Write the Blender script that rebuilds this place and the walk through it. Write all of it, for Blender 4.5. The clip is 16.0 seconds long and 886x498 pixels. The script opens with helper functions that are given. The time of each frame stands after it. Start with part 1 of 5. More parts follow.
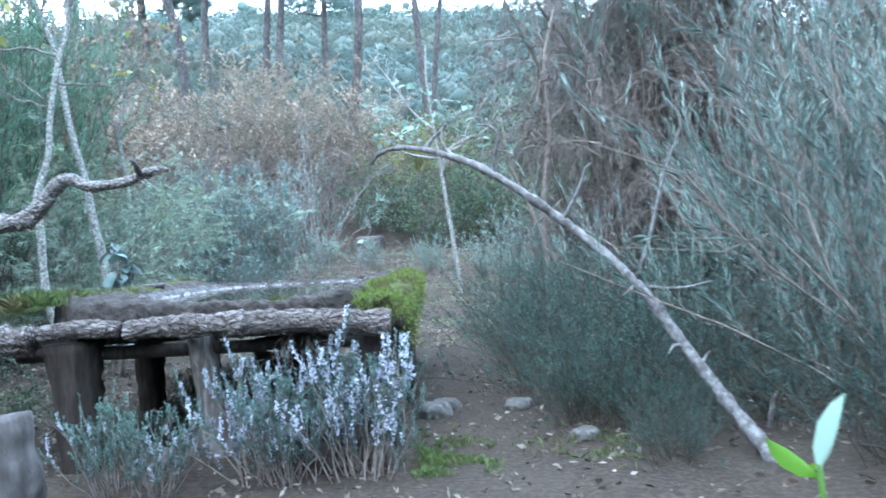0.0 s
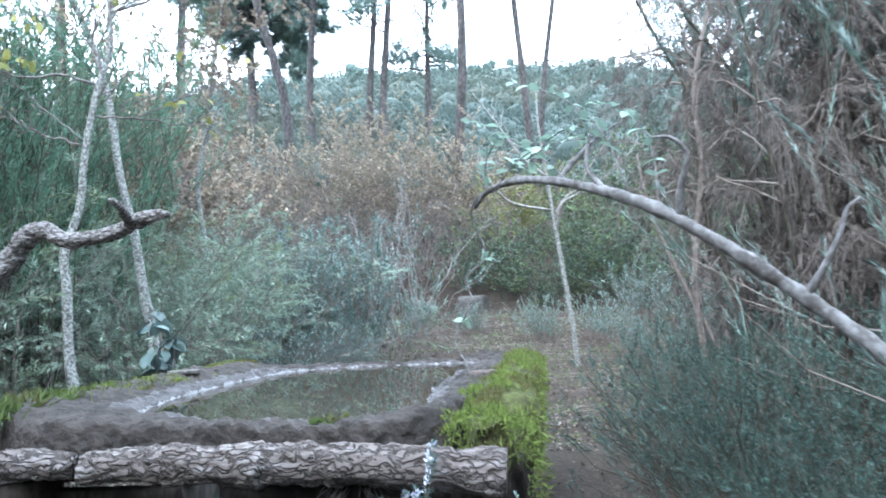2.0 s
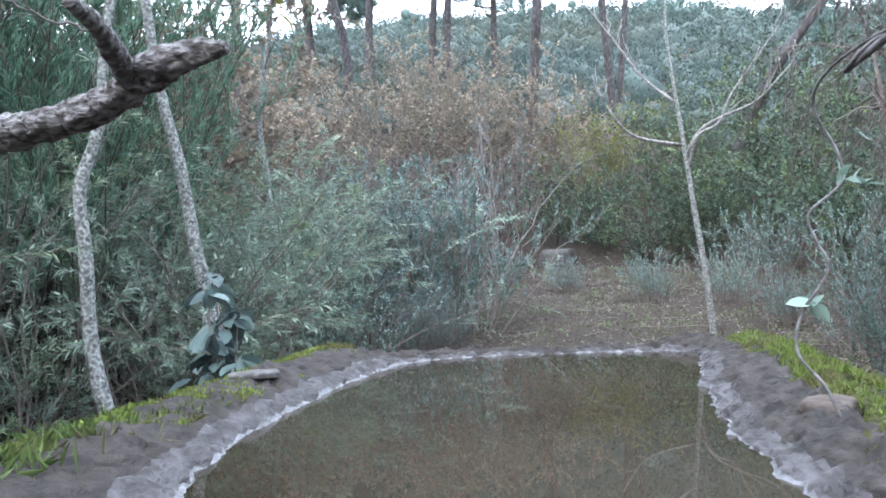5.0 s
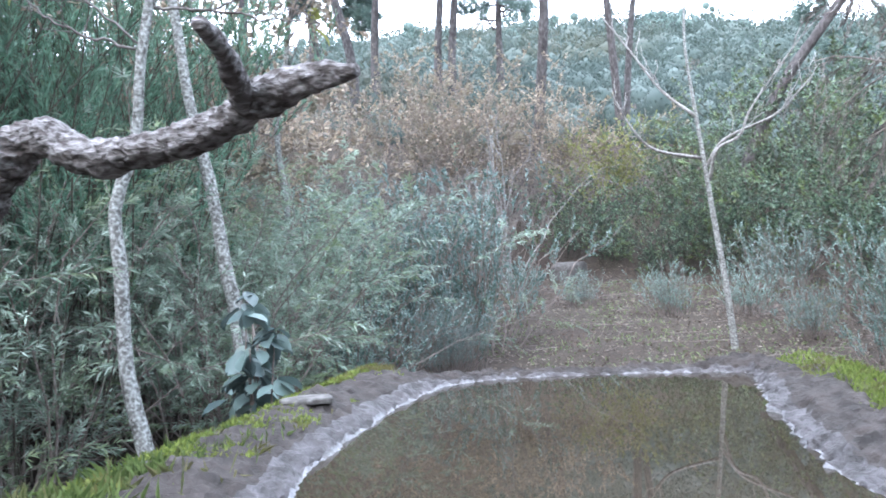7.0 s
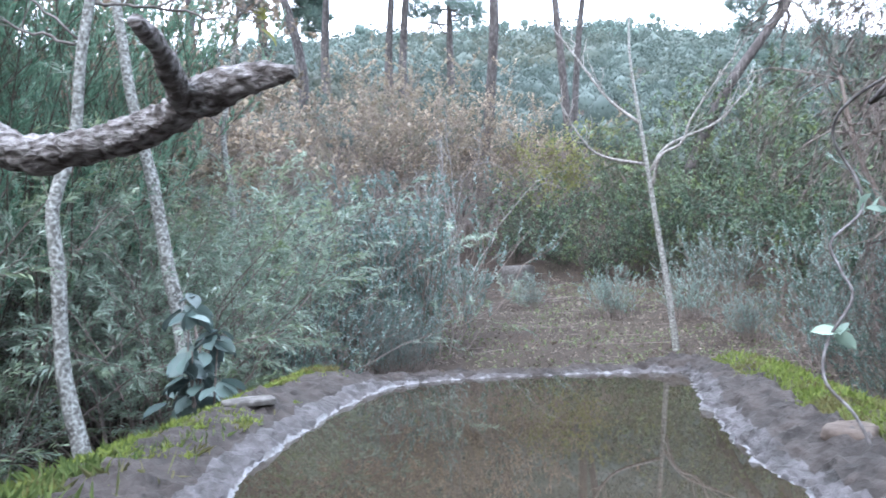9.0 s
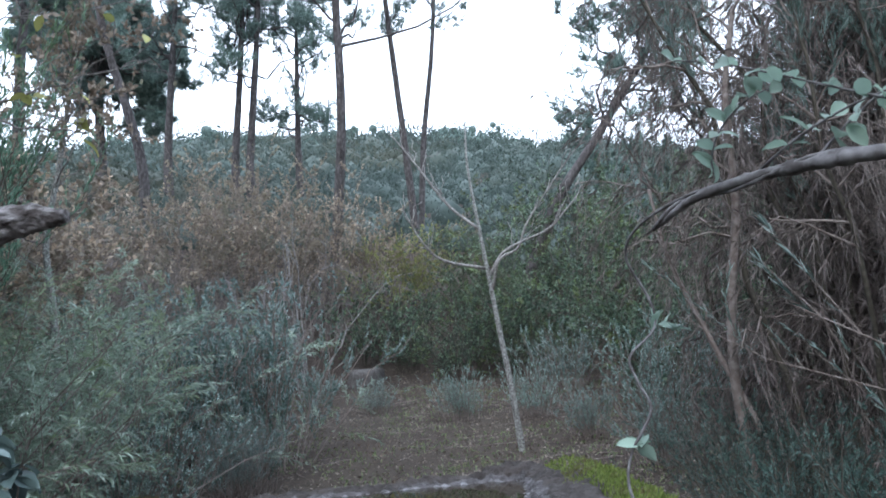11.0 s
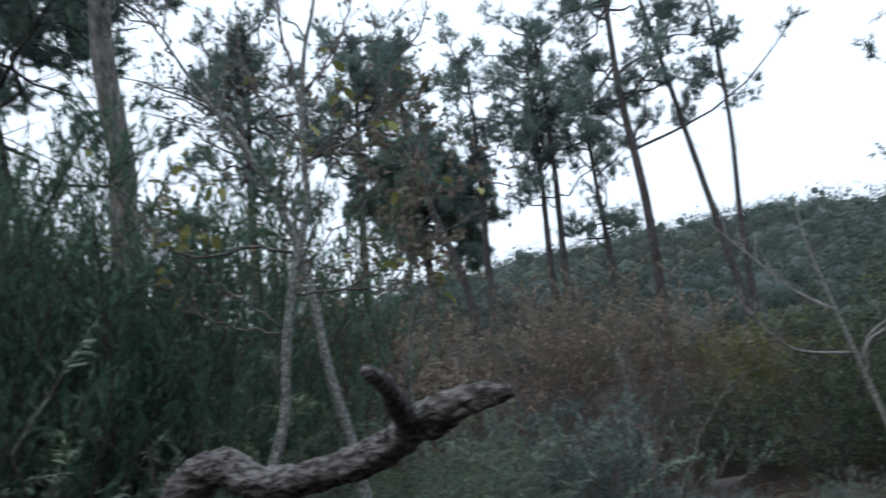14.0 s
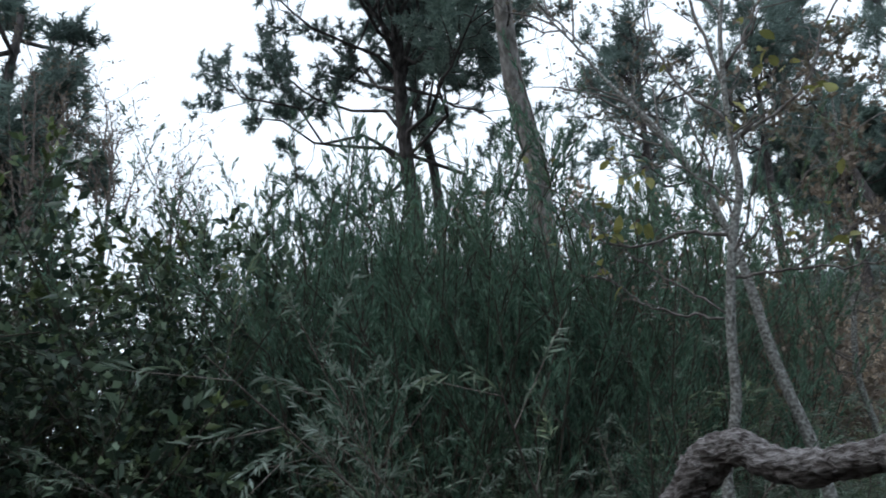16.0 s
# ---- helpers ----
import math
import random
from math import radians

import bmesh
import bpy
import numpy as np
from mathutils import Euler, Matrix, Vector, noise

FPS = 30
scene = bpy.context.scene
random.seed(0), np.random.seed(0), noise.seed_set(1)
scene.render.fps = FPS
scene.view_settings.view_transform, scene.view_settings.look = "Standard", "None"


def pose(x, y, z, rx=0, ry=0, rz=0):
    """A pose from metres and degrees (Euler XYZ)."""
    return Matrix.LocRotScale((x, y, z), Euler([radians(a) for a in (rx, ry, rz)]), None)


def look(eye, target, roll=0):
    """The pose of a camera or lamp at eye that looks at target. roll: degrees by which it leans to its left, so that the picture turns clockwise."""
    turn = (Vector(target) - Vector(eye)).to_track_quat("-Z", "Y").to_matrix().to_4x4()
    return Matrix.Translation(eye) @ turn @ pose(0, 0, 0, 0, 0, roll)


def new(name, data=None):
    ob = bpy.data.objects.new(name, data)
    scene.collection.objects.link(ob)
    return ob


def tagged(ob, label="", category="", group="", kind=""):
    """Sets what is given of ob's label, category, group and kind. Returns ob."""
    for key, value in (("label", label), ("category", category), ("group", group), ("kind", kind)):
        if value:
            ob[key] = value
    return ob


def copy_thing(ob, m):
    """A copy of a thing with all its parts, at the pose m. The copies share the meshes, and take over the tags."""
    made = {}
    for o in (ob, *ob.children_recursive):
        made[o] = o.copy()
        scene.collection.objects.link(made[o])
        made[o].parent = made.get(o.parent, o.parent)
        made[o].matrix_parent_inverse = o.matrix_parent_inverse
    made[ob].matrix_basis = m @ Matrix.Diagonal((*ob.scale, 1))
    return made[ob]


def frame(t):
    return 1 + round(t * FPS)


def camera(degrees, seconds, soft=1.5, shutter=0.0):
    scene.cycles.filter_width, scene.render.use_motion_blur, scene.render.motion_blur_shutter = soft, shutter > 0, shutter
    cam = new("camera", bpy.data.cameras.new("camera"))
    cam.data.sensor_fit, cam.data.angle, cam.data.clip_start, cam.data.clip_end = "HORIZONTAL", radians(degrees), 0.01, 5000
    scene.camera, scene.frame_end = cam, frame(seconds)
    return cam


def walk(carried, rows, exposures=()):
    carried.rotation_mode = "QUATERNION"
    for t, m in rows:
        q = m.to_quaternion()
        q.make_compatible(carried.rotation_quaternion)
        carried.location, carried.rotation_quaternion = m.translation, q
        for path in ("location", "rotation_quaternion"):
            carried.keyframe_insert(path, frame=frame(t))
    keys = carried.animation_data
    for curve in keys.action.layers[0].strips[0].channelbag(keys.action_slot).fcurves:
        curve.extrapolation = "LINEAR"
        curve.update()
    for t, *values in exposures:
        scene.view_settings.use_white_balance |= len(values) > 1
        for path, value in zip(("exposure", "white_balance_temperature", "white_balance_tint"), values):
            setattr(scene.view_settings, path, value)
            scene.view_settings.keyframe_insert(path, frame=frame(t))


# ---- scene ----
cam = camera(60.2, 16.0, soft=1.7, shutter=0.3)
METRES, EYE, TILT, LEAN, TURN = 5.5, 1.3, 0.0, 3.0, 0.0
ROWS = [
    (0.0, 0.0, 0.0, 0.0, 0.0, 0.0, -0.0),
    (0.5, -0.0025, 0.0788, 0.0039, 3.55, 0.41, 0.36),
    (1.0, -0.0344, 0.1785, 0.0058, 3.02, 0.39, -0.19),
    (1.5, -0.0466, 0.2666, 0.0148, 3.35, 1.63, -0.31),
    (2.0, -0.0337, 0.3553, 0.0265, 7.66, 4.15, -0.53),
    (2.5, -0.0569, 0.4399, 0.024, 10.14, 4.56, -0.78),
    (3.0, -0.0966, 0.5262, 0.0303, 10.43, 6.35, -0.79),
    (3.5, -0.1339, 0.6078, 0.0277, 12.18, 6.47, 0.46),
    (4.0, -0.1712, 0.6687, 0.0283, 13.36, 3.02, -0.83),
    (6.5, -0.2528, 0.7253, 0.038, 9.17, 0.01, 0.12),
    (7.0, -0.2634, 0.7202, 0.0392, 11.77, 1.45, -0.37),
    (7.5, -0.2658, 0.7161, 0.0391, 13.19, 1.56, -0.73),
    (8.0, -0.2647, 0.7111, 0.0392, 13.07, 1.56, -0.85),
    (8.5, -0.2617, 0.7116, 0.0382, 12.03, 1.61, -0.57),
    (9.0, -0.2581, 0.7156, 0.038, 8.01, 1.72, -0.66),
    (9.5, -0.2542, 0.718, 0.0417, 4.41, 2.96, -0.58),
    (10.0, -0.2457, 0.7207, 0.0434, 0.24, 4.25, -0.8),
    (12.5, -0.2369, 0.7043, 0.0632, -3.70, 16.83, 2.80),
    (13.0, -0.2436, 0.7088, 0.0638, 0.33, 17.54, 2.66),
    (13.5, -0.2553, 0.7081, 0.0653, 8.73, 17.96, 3.84),
    (14.0, -0.2678, 0.7053, 0.0652, 22.11, 18.64, 5.10),
    (14.5, -0.2761, 0.6937, 0.0656, 32.28, 19.16, 4.42),
    (15.0, -0.2843, 0.6813, 0.0661, 40.31, 19.48, 2.86),
    (15.5, -0.2886, 0.6722, 0.0653, 46.46, 19.39, 0.73),
    (16.0, -0.2926, 0.6708, 0.0628, 51.23, 19.01, -0.05),
]
EXPOSURES = [(0.0, 2.3, 5100, 2), (1.0, 2.4, 5300, 4), (1.5, 2.38, 5350, 5), (2.5, 1.84, 5850, 6), (3.5, 1.5, 5900, 7), (6.5, 2.2, 5850, 14), (9.5, 2.0, 5850, 14), (10.2, 1.5, 5850, 13), (12.5, 0.4, 5800, 10), (13.5, -0.12, 6000, 10), (14.5, -0.28, 6100, 10), (15.5, -0.14, 6200, 10), (16.0, -0.16, 6200, 10)]
walk(cam, [(t, pose(0, 0, EYE, TILT, LEAN, TURN) @ pose(METRES * x, METRES * y, METRES * z, 90 + pitch, roll, yaw)) for t, x, y, z, yaw, pitch, roll in ROWS], EXPOSURES)

# ---- world and light ----
world = bpy.data.worlds.new("overcast_sky")
scene.world = world
world.use_nodes = True
wn, wl = world.node_tree.nodes, world.node_tree.links
sky = wn.new("ShaderNodeTexSky")
sky.sky_type, sky.sun_disc = "NISHITA", False
sky.sun_elevation, sky.sun_rotation = radians(30), radians(200)
sky.air_density, sky.dust_density = 1.5, 4.0
cloud = wn.new("ShaderNodeMix")
cloud.data_type = "RGBA"
cloud.inputs[0].default_value = 0.85
cloud.inputs[7].default_value = (15.6, 17.0, 18.4, 1)
wl.new(sky.outputs[0], cloud.inputs[6])
wl.new(cloud.outputs[2], wn["Background"].inputs[0])
wn["Background"].inputs[1].default_value = 0.1

sun = new("sun", bpy.data.lights.new("sun", "SUN"))
sun.data.energy, sun.data.angle, sun.data.color = 0.8, radians(25), (1.0, 0.95, 0.88)
sun.matrix_world = look((0, 0, 30), (8, 22, 14.5))


# ---- materials ----
def nodes_of(name):
    m = bpy.data.materials.new(name)
    m.use_nodes = True
    return m, m.node_tree.nodes, m.node_tree.links


def mix_rgb(n, l, fac, a, b):
    k = n.new("ShaderNodeMix")
    k.data_type = "RGBA"
    for sock, v in ((k.inputs[0], fac), (k.inputs[6], a), (k.inputs[7], b)):
        if isinstance(v, bpy.types.NodeSocket):
            l.new(v, sock)
        else:
            sock.default_value = v if isinstance(v, float) else (*v, 1)
    return k.outputs[2]


def noise_fac(n, l, scale, detail=4.0, low=0.35, high=0.65, stretch=None):
    tex = n.new("ShaderNodeTexNoise")
    tex.inputs["Scale"].default_value, tex.inputs["Detail"].default_value = scale, detail
    co = n.new("ShaderNodeTexCoord")
    if stretch:
        mp = n.new("ShaderNodeMapping")
        mp.inputs["Scale"].default_value = stretch
        l.new(co.outputs["Object"], mp.inputs[0])
        l.new(mp.outputs[0], tex.inputs["Vector"])
    else:
        l.new(co.outputs["Object"], tex.inputs["Vector"])
    r = n.new("ShaderNodeMapRange")
    r.inputs[1].default_value, r.inputs[2].default_value = low, high
    l.new(tex.outputs[0], r.inputs[0])
    return r.outputs[0], tex.outputs[0]


def surface(name, c1, c2, c3=None, big=1.5, fine=22.0, rough=0.9, bump=0.6, spec=0.3, stretch=None, depth=0.02):
    """A rough natural surface: two colours in broad patches, a third in fine grain, with relief."""
    m, n, l = nodes_of(name)
    b = n["Principled BSDF"]
    f1, _ = noise_fac(n, l, big, 5.0)
    f2, raw = noise_fac(n, l, fine, 6.0, 0.42, 0.68, stretch)
    col = mix_rgb(n, l, f1, c1, c2)
    col = mix_rgb(n, l, f2, col, c3 or tuple(v * 0.5 for v in c1))
    l.new(col, b.inputs["Base Color"])
    b.inputs["Roughness"].default_value = rough
    b.inputs["Specular IOR Level"].default_value = spec
    bp = n.new("ShaderNodeBump")
    bp.inputs["Strength"].default_value, bp.inputs["Distance"].default_value = bump, depth
    l.new(raw, bp.inputs["Height"])
    l.new(bp.outputs[0], b.inputs["Normal"])
    return m


def bark_mat(name, dark, mid, pale, scale, stretch, rough=0.9, depth=0.02, lichen=0.35):
    """Bark in long plates parted by dark furrows, with pale lichen flakes."""
    m, n, l = nodes_of(name)
    b = n["Principled BSDF"]
    co, mp, vo = n.new("ShaderNodeTexCoord"), n.new("ShaderNodeMapping"), n.new("ShaderNodeTexVoronoi")
    wob = n.new("ShaderNodeTexNoise")
    wob.inputs["Scale"].default_value, wob.inputs["Detail"].default_value = scale * 0.6, 4.0
    l.new(co.outputs["Object"], wob.inputs["Vector"])
    add = n.new("ShaderNodeMix")
    add.data_type, add.blend_type = "RGBA", "LINEAR_LIGHT"
    add.inputs[0].default_value = 0.045
    l.new(co.outputs["Object"], add.inputs[6])
    l.new(wob.outputs[1], add.inputs[7])
    mp.inputs["Scale"].default_value = stretch
    l.new(add.outputs[2], mp.inputs[0])
    vo.feature = "DISTANCE_TO_EDGE"
    vo.inputs["Scale"].default_value = scale
    l.new(mp.outputs[0], vo.inputs["Vector"])
    r = n.new("ShaderNodeMapRange")
    r.inputs[1].default_value, r.inputs[2].default_value = -0.03, 0.17
    l.new(vo.outputs["Distance"], r.inputs[0])
    f1, raw = noise_fac(n, l, scale * 1.5, 6.0, 0.45, 0.7, stretch)
    f2, _ = noise_fac(n, l, 4.0, 4.0, 0.62 - lichen * 0.3, 0.72)
    col = mix_rgb(n, l, f1, mid, pale)
    col = mix_rgb(n, l, f2, mid, col)
    col = mix_rgb(n, l, r.outputs[0], dark, col)
    l.new(col, b.inputs["Base Color"])
    b.inputs["Roughness"].default_value = rough
    b.inputs["Specular IOR Level"].default_value = 0.25
    h = n.new("ShaderNodeMath")
    h.operation = "MULTIPLY_ADD"
    l.new(raw, h.inputs[0])
    h.inputs[1].default_value = 0.4
    l.new(r.outputs[0], h.inputs[2])
    bp = n.new("ShaderNodeBump")
    bp.inputs["Strength"].default_value, bp.inputs["Distance"].default_value = 1.0, depth
    l.new(h.outputs[0], bp.inputs["Height"])
    l.new(bp.outputs[0], b.inputs["Normal"])
    return m


def leaf_mat(name, c1, c2, c3=None, rough=0.55, thin=0.3, patch=0.8, spread=0.28):
    """Leaves: each with its own shade, each plant with its own tone, broad patches, some light passing through."""
    m, n, l = nodes_of(name)
    b = n["Principled BSDF"]
    geo = n.new("ShaderNodeNewGeometry")
    col = mix_rgb(n, l, geo.outputs["Random Per Island"], c1, c2)
    if c3:
        f, _ = noise_fac(n, l, patch, 3.0, 0.5, 0.62)
        col = mix_rgb(n, l, f, col, c3)
    info, vary = n.new("ShaderNodeObjectInfo"), n.new("ShaderNodeHueSaturation")
    for out, lo, hi in (("Value", 1 - spread, 1 + spread), ("Hue", 0.5 + spread * 0.045, 0.5 - spread * 0.045)):
        r = n.new("ShaderNodeMapRange")
        r.inputs[3].default_value, r.inputs[4].default_value = lo, hi
        l.new(info.outputs["Random"], r.inputs[0])
        l.new(r.outputs[0], vary.inputs[out])
    l.new(col, vary.inputs["Color"])
    col = vary.outputs[0]
    l.new(col, b.inputs["Base Color"])
    b.inputs["Roughness"].default_value = rough
    b.inputs["Specular IOR Level"].default_value = 0.35
    t = n.new("ShaderNodeBsdfTranslucent")
    l.new(col, t.inputs[0])
    mx = n.new("ShaderNodeMixShader")
    mx.inputs[0].default_value = thin
    l.new(b.outputs[0], mx.inputs[1])
    l.new(t.outputs[0], mx.inputs[2])
    l.new(mx.outputs[0], n["Material Output"].inputs[0])
    return m


M_SOIL = surface("forest_soil", (0.02, 0.0135, 0.011), (0.034, 0.028, 0.02), (0.064, 0.046, 0.037), 0.7, 30, 0.95, 0.8)
M_MUD = surface("dried_clay", (0.03, 0.0225, 0.02), (0.011, 0.008, 0.0068), (0.052, 0.042, 0.039), 7, 16, 0.75, 1.0, 0.4, None, 0.05)
M_CLAY = surface("pale_clay", (0.055, 0.048, 0.05), (0.017, 0.014, 0.0135), (0.105, 0.096, 0.103), 9.0, 19, 0.55, 1.0, 0.4, None, 0.05)
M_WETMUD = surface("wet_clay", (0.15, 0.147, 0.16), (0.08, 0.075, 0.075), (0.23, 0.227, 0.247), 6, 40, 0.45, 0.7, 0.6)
M_BED = surface("pond_bed", (0.10, 0.082, 0.055), (0.075, 0.065, 0.045), (0.13, 0.11, 0.08), 1.2, 9, 0.9, 0.3)
M_BARK = bark_mat("rough_bark", (0.04, 0.032, 0.03), (0.135, 0.113, 0.108), (0.34, 0.32, 0.33), 26.0, (0.32, 1.3, 1.3), 0.9, 0.014, 0.8)
M_CORK = surface("dead_limb_bark", (0.12, 0.105, 0.102), (0.042, 0.035, 0.034), (0.31, 0.295, 0.30), 38, 75, 0.9, 1.0, 0.25, (0.45, 1.0, 1.0), 0.02)
M_DARKWOOD = surface("dark_post_wood", (0.012, 0.0085, 0.0075), (0.022, 0.016, 0.014), (0.042, 0.032, 0.028), 3, 18, 0.85, 0.8, 0.3, (1.4, 1.4, 0.3), 0.03)
M_POST = surface("grey_post", (0.1, 0.086, 0.082), (0.05, 0.042, 0.04), (0.18, 0.165, 0.16), 4, 22, 0.9, 0.8, 0.3, (1.5, 1.5, 0.35), 0.02)
M_BLEACH = surface("bleached_wood", (0.125, 0.118, 0.122), (0.06, 0.053, 0.052), (0.215, 0.208, 0.216), 9, 26, 0.8, 0.6, 0.3, None, 0.008)
M_LICHEN = surface("lichen_bark", (0.17, 0.168, 0.162), (0.07, 0.066, 0.062), (0.40, 0.415, 0.405), 17, 48, 0.9, 0.7, 0.25, None, 0.012)
M_GREYBARK = surface("smooth_grey_bark", (0.22, 0.21, 0.205), (0.12, 0.11, 0.105), (0.36, 0.355, 0.35), 5, 30, 0.85, 0.5)
M_DARKTWIG = surface("dark_thin_twig", (0.10, 0.088, 0.085), (0.16, 0.145, 0.14), (0.23, 0.215, 0.21), 6, 30, 0.85, 0.3)
M_PINEBARK = surface("pine_bark", (0.066, 0.06, 0.061), (0.038, 0.034, 0.034), (0.12, 0.11, 0.112), 1.2, 9, 0.95, 0.9, 0.2, (1.4, 1.4, 0.5), 0.05)
M_PALEBARK = surface("pale_pine_bark", (0.21, 0.2, 0.195), (0.12, 0.11, 0.105), (0.32, 0.31, 0.305), 2.5, 10, 0.95, 0.9, 0.2, (1.4, 1.4, 0.5), 0.05)
M_STEM = surface("dark_shrub_stem", (0.04, 0.036, 0.03), (0.065, 0.058, 0.045), (0.095, 0.085, 0.07), 3, 20, 0.9, 0.3)
M_TWIG = surface("brown_twig", (0.13, 0.10, 0.09), (0.19, 0.16, 0.145), (0.26, 0.23, 0.215), 3, 20, 0.9, 0.3)
M_STONE = surface("grey_stone", (0.095, 0.088, 0.084), (0.055, 0.05, 0.047), (0.16, 0.152, 0.148), 4, 24, 0.9, 0.6)
M_REDSTONE = surface("brownish_stone", (0.09, 0.068, 0.058), (0.055, 0.043, 0.037), (0.135, 0.11, 0.098), 4, 24, 0.9, 0.6)

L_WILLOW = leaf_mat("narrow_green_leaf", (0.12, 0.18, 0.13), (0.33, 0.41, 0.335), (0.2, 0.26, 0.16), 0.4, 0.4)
# Tip leaves: pale young growth, also painting the bush's lit outside over shaded inside.
L_WILLOW_TIP = leaf_mat("lit_tip_narrow_leaf", (0.26, 0.35, 0.28), (0.43, 0.51, 0.45), (0.26, 0.33, 0.19), 0.4)
L_SILVER_TIP = leaf_mat("lit_tip_silvery_leaf", (0.24, 0.335, 0.315), (0.41, 0.51, 0.49), None, 0.5)
L_ROSE_TIP = leaf_mat("lit_tip_rosemary_needle", (0.13, 0.21, 0.19), (0.26, 0.355, 0.33), None, 0.5)
L_DARK_TIP = leaf_mat("lit_tip_evergreen_leaf", (0.10, 0.165, 0.105), (0.21, 0.28, 0.2), (0.17, 0.23, 0.09), 0.35)
L_THICKET_TIP = leaf_mat("lit_tip_thicket_leaf", (0.12, 0.215, 0.15), (0.235, 0.36, 0.265), None, 0.45, 0.35)
L_BROOM_TIP = leaf_mat("lit_tip_broom_twig", (0.24, 0.33, 0.31), (0.38, 0.47, 0.45), None, 0.6, 0.2)
L_ORANGE_TIP = leaf_mat("pale_rusty_leaf", (0.30, 0.23, 0.155), (0.44, 0.38, 0.3), None, 0.6)
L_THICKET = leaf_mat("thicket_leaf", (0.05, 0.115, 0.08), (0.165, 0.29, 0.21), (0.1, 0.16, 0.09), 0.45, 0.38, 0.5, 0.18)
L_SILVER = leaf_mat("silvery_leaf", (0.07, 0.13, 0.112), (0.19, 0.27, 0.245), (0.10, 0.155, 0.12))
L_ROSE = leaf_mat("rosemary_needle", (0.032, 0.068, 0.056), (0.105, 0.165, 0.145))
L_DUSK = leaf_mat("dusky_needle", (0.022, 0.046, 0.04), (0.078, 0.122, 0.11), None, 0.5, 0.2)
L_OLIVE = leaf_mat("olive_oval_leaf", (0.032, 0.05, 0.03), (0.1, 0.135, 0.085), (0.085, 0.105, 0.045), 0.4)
L_FLOWER = leaf_mat("pale_lilac_flower", (0.46, 0.47, 0.6), (0.64, 0.65, 0.75))
L_DARK = leaf_mat("dark_oval_leaf", (0.018, 0.036, 0.026), (0.065, 0.102, 0.07), (0.085, 0.115, 0.045), 0.35)
L_ORANGE = leaf_mat("rusty_oak_leaf", (0.15, 0.12, 0.095), (0.29, 0.24, 0.19), (0.16, 0.155, 0.115), 0.55, 0.3, 0.8, 0.12)
L_YELLOW = leaf_mat("yellowing_leaf", (0.26, 0.27, 0.07), (0.36, 0.36, 0.14))
L_STRAW = leaf_mat("dry_brown_strand", (0.055, 0.045, 0.042), (0.21, 0.182, 0.172), (0.11, 0.097, 0.09), 0.8, 0.15)
L_BROOM = leaf_mat("broom_twig", (0.07, 0.115, 0.10), (0.20, 0.27, 0.25), None, 0.6, 0.2)
L_PINE = leaf_mat("pine_needles", (0.085, 0.135, 0.12), (0.23, 0.305, 0.28), None, 0.5, 0.52)
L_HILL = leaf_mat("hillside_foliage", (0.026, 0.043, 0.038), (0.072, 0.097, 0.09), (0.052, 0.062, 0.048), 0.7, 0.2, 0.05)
L_VINE = leaf_mat("honeysuckle_leaf", (0.19, 0.29, 0.23), (0.29, 0.38, 0.32), None, 0.45, 0.35)
L_BROAD = leaf_mat("blue_green_leaf", (0.065, 0.1, 0.094), (0.14, 0.19, 0.19), None, 0.35, 0.15, 0.8, 0.4)
L_GRASS = leaf_mat("bright_grass", (0.07, 0.11, 0.03), (0.185, 0.24, 0.085), (0.15, 0.14, 0.065), 0.6, 0.35, 4)
L_MOSS = leaf_mat("moss_tuft", (0.085, 0.118, 0.024), (0.205, 0.255, 0.062), (0.12, 0.11, 0.045), 0.8, 0.3, 5, 0.1)
L_LITTER = leaf_mat("fallen_leaf", (0.04, 0.028, 0.022), (0.32, 0.28, 0.24), (0.13, 0.098, 0.08), 0.8, 0.1)
L_FRESH = leaf_mat("fresh_green_leaf", (0.10, 0.22, 0.012), (0.15, 0.28, 0.03), None, 0.4, 0.4)


def water_mat():
    m, n, l = nodes_of("murky_water")
    b = n["Principled BSDF"]
    f, raw = noise_fac(n, l, 1.1, 4.0)
    l.new(mix_rgb(n, l, f, (0.023, 0.018, 0.012), (0.037, 0.029, 0.02)), b.inputs["Base Color"])
    b.inputs["Roughness"].default_value = 0.012
    b.inputs["IOR"].default_value = 1.33
    bp = n.new("ShaderNodeBump")
    bp.inputs["Strength"].default_value, bp.inputs["Distance"].default_value = 0.012, 0.002
    f2, raw2 = noise_fac(n, l, 5.0, 1.0)
    l.new(raw2, bp.inputs["Height"])
    l.new(bp.outputs[0], b.inputs["Normal"])
    return m


M_WATER = water_mat()


# ---- mesh tools ----
def mesh_of(name, verts, faces, material, smooth=True):
    me = bpy.data.meshes.new(name)
    me.from_pydata(np.asarray(verts, float).tolist(), [], faces.tolist() if isinstance(faces, np.ndarray) else faces)
    me.materials.append(material)
    if smooth:
        me.polygons.foreach_set("use_smooth", [True] * len(me.polygons))
    me.update()
    return me


def part(name, geometry, material, parent, label="", smooth=True):
    """One mesh object under a thing; the geometry is given in the thing's own space."""
    ob = new(name, mesh_of(name, *geometry, material, smooth))
    ob.parent = parent
    if label:
        ob["label"] = label
    return ob


def thing(name, label, category, at=(0, 0, 0), rz=0.0, group="", kind=""):
    ob = new(name)
    ob.empty_display_size = 0.1
    ob.matrix_basis = pose(*at, 0, 0, rz)
    return tagged(ob, label, category, group, kind)


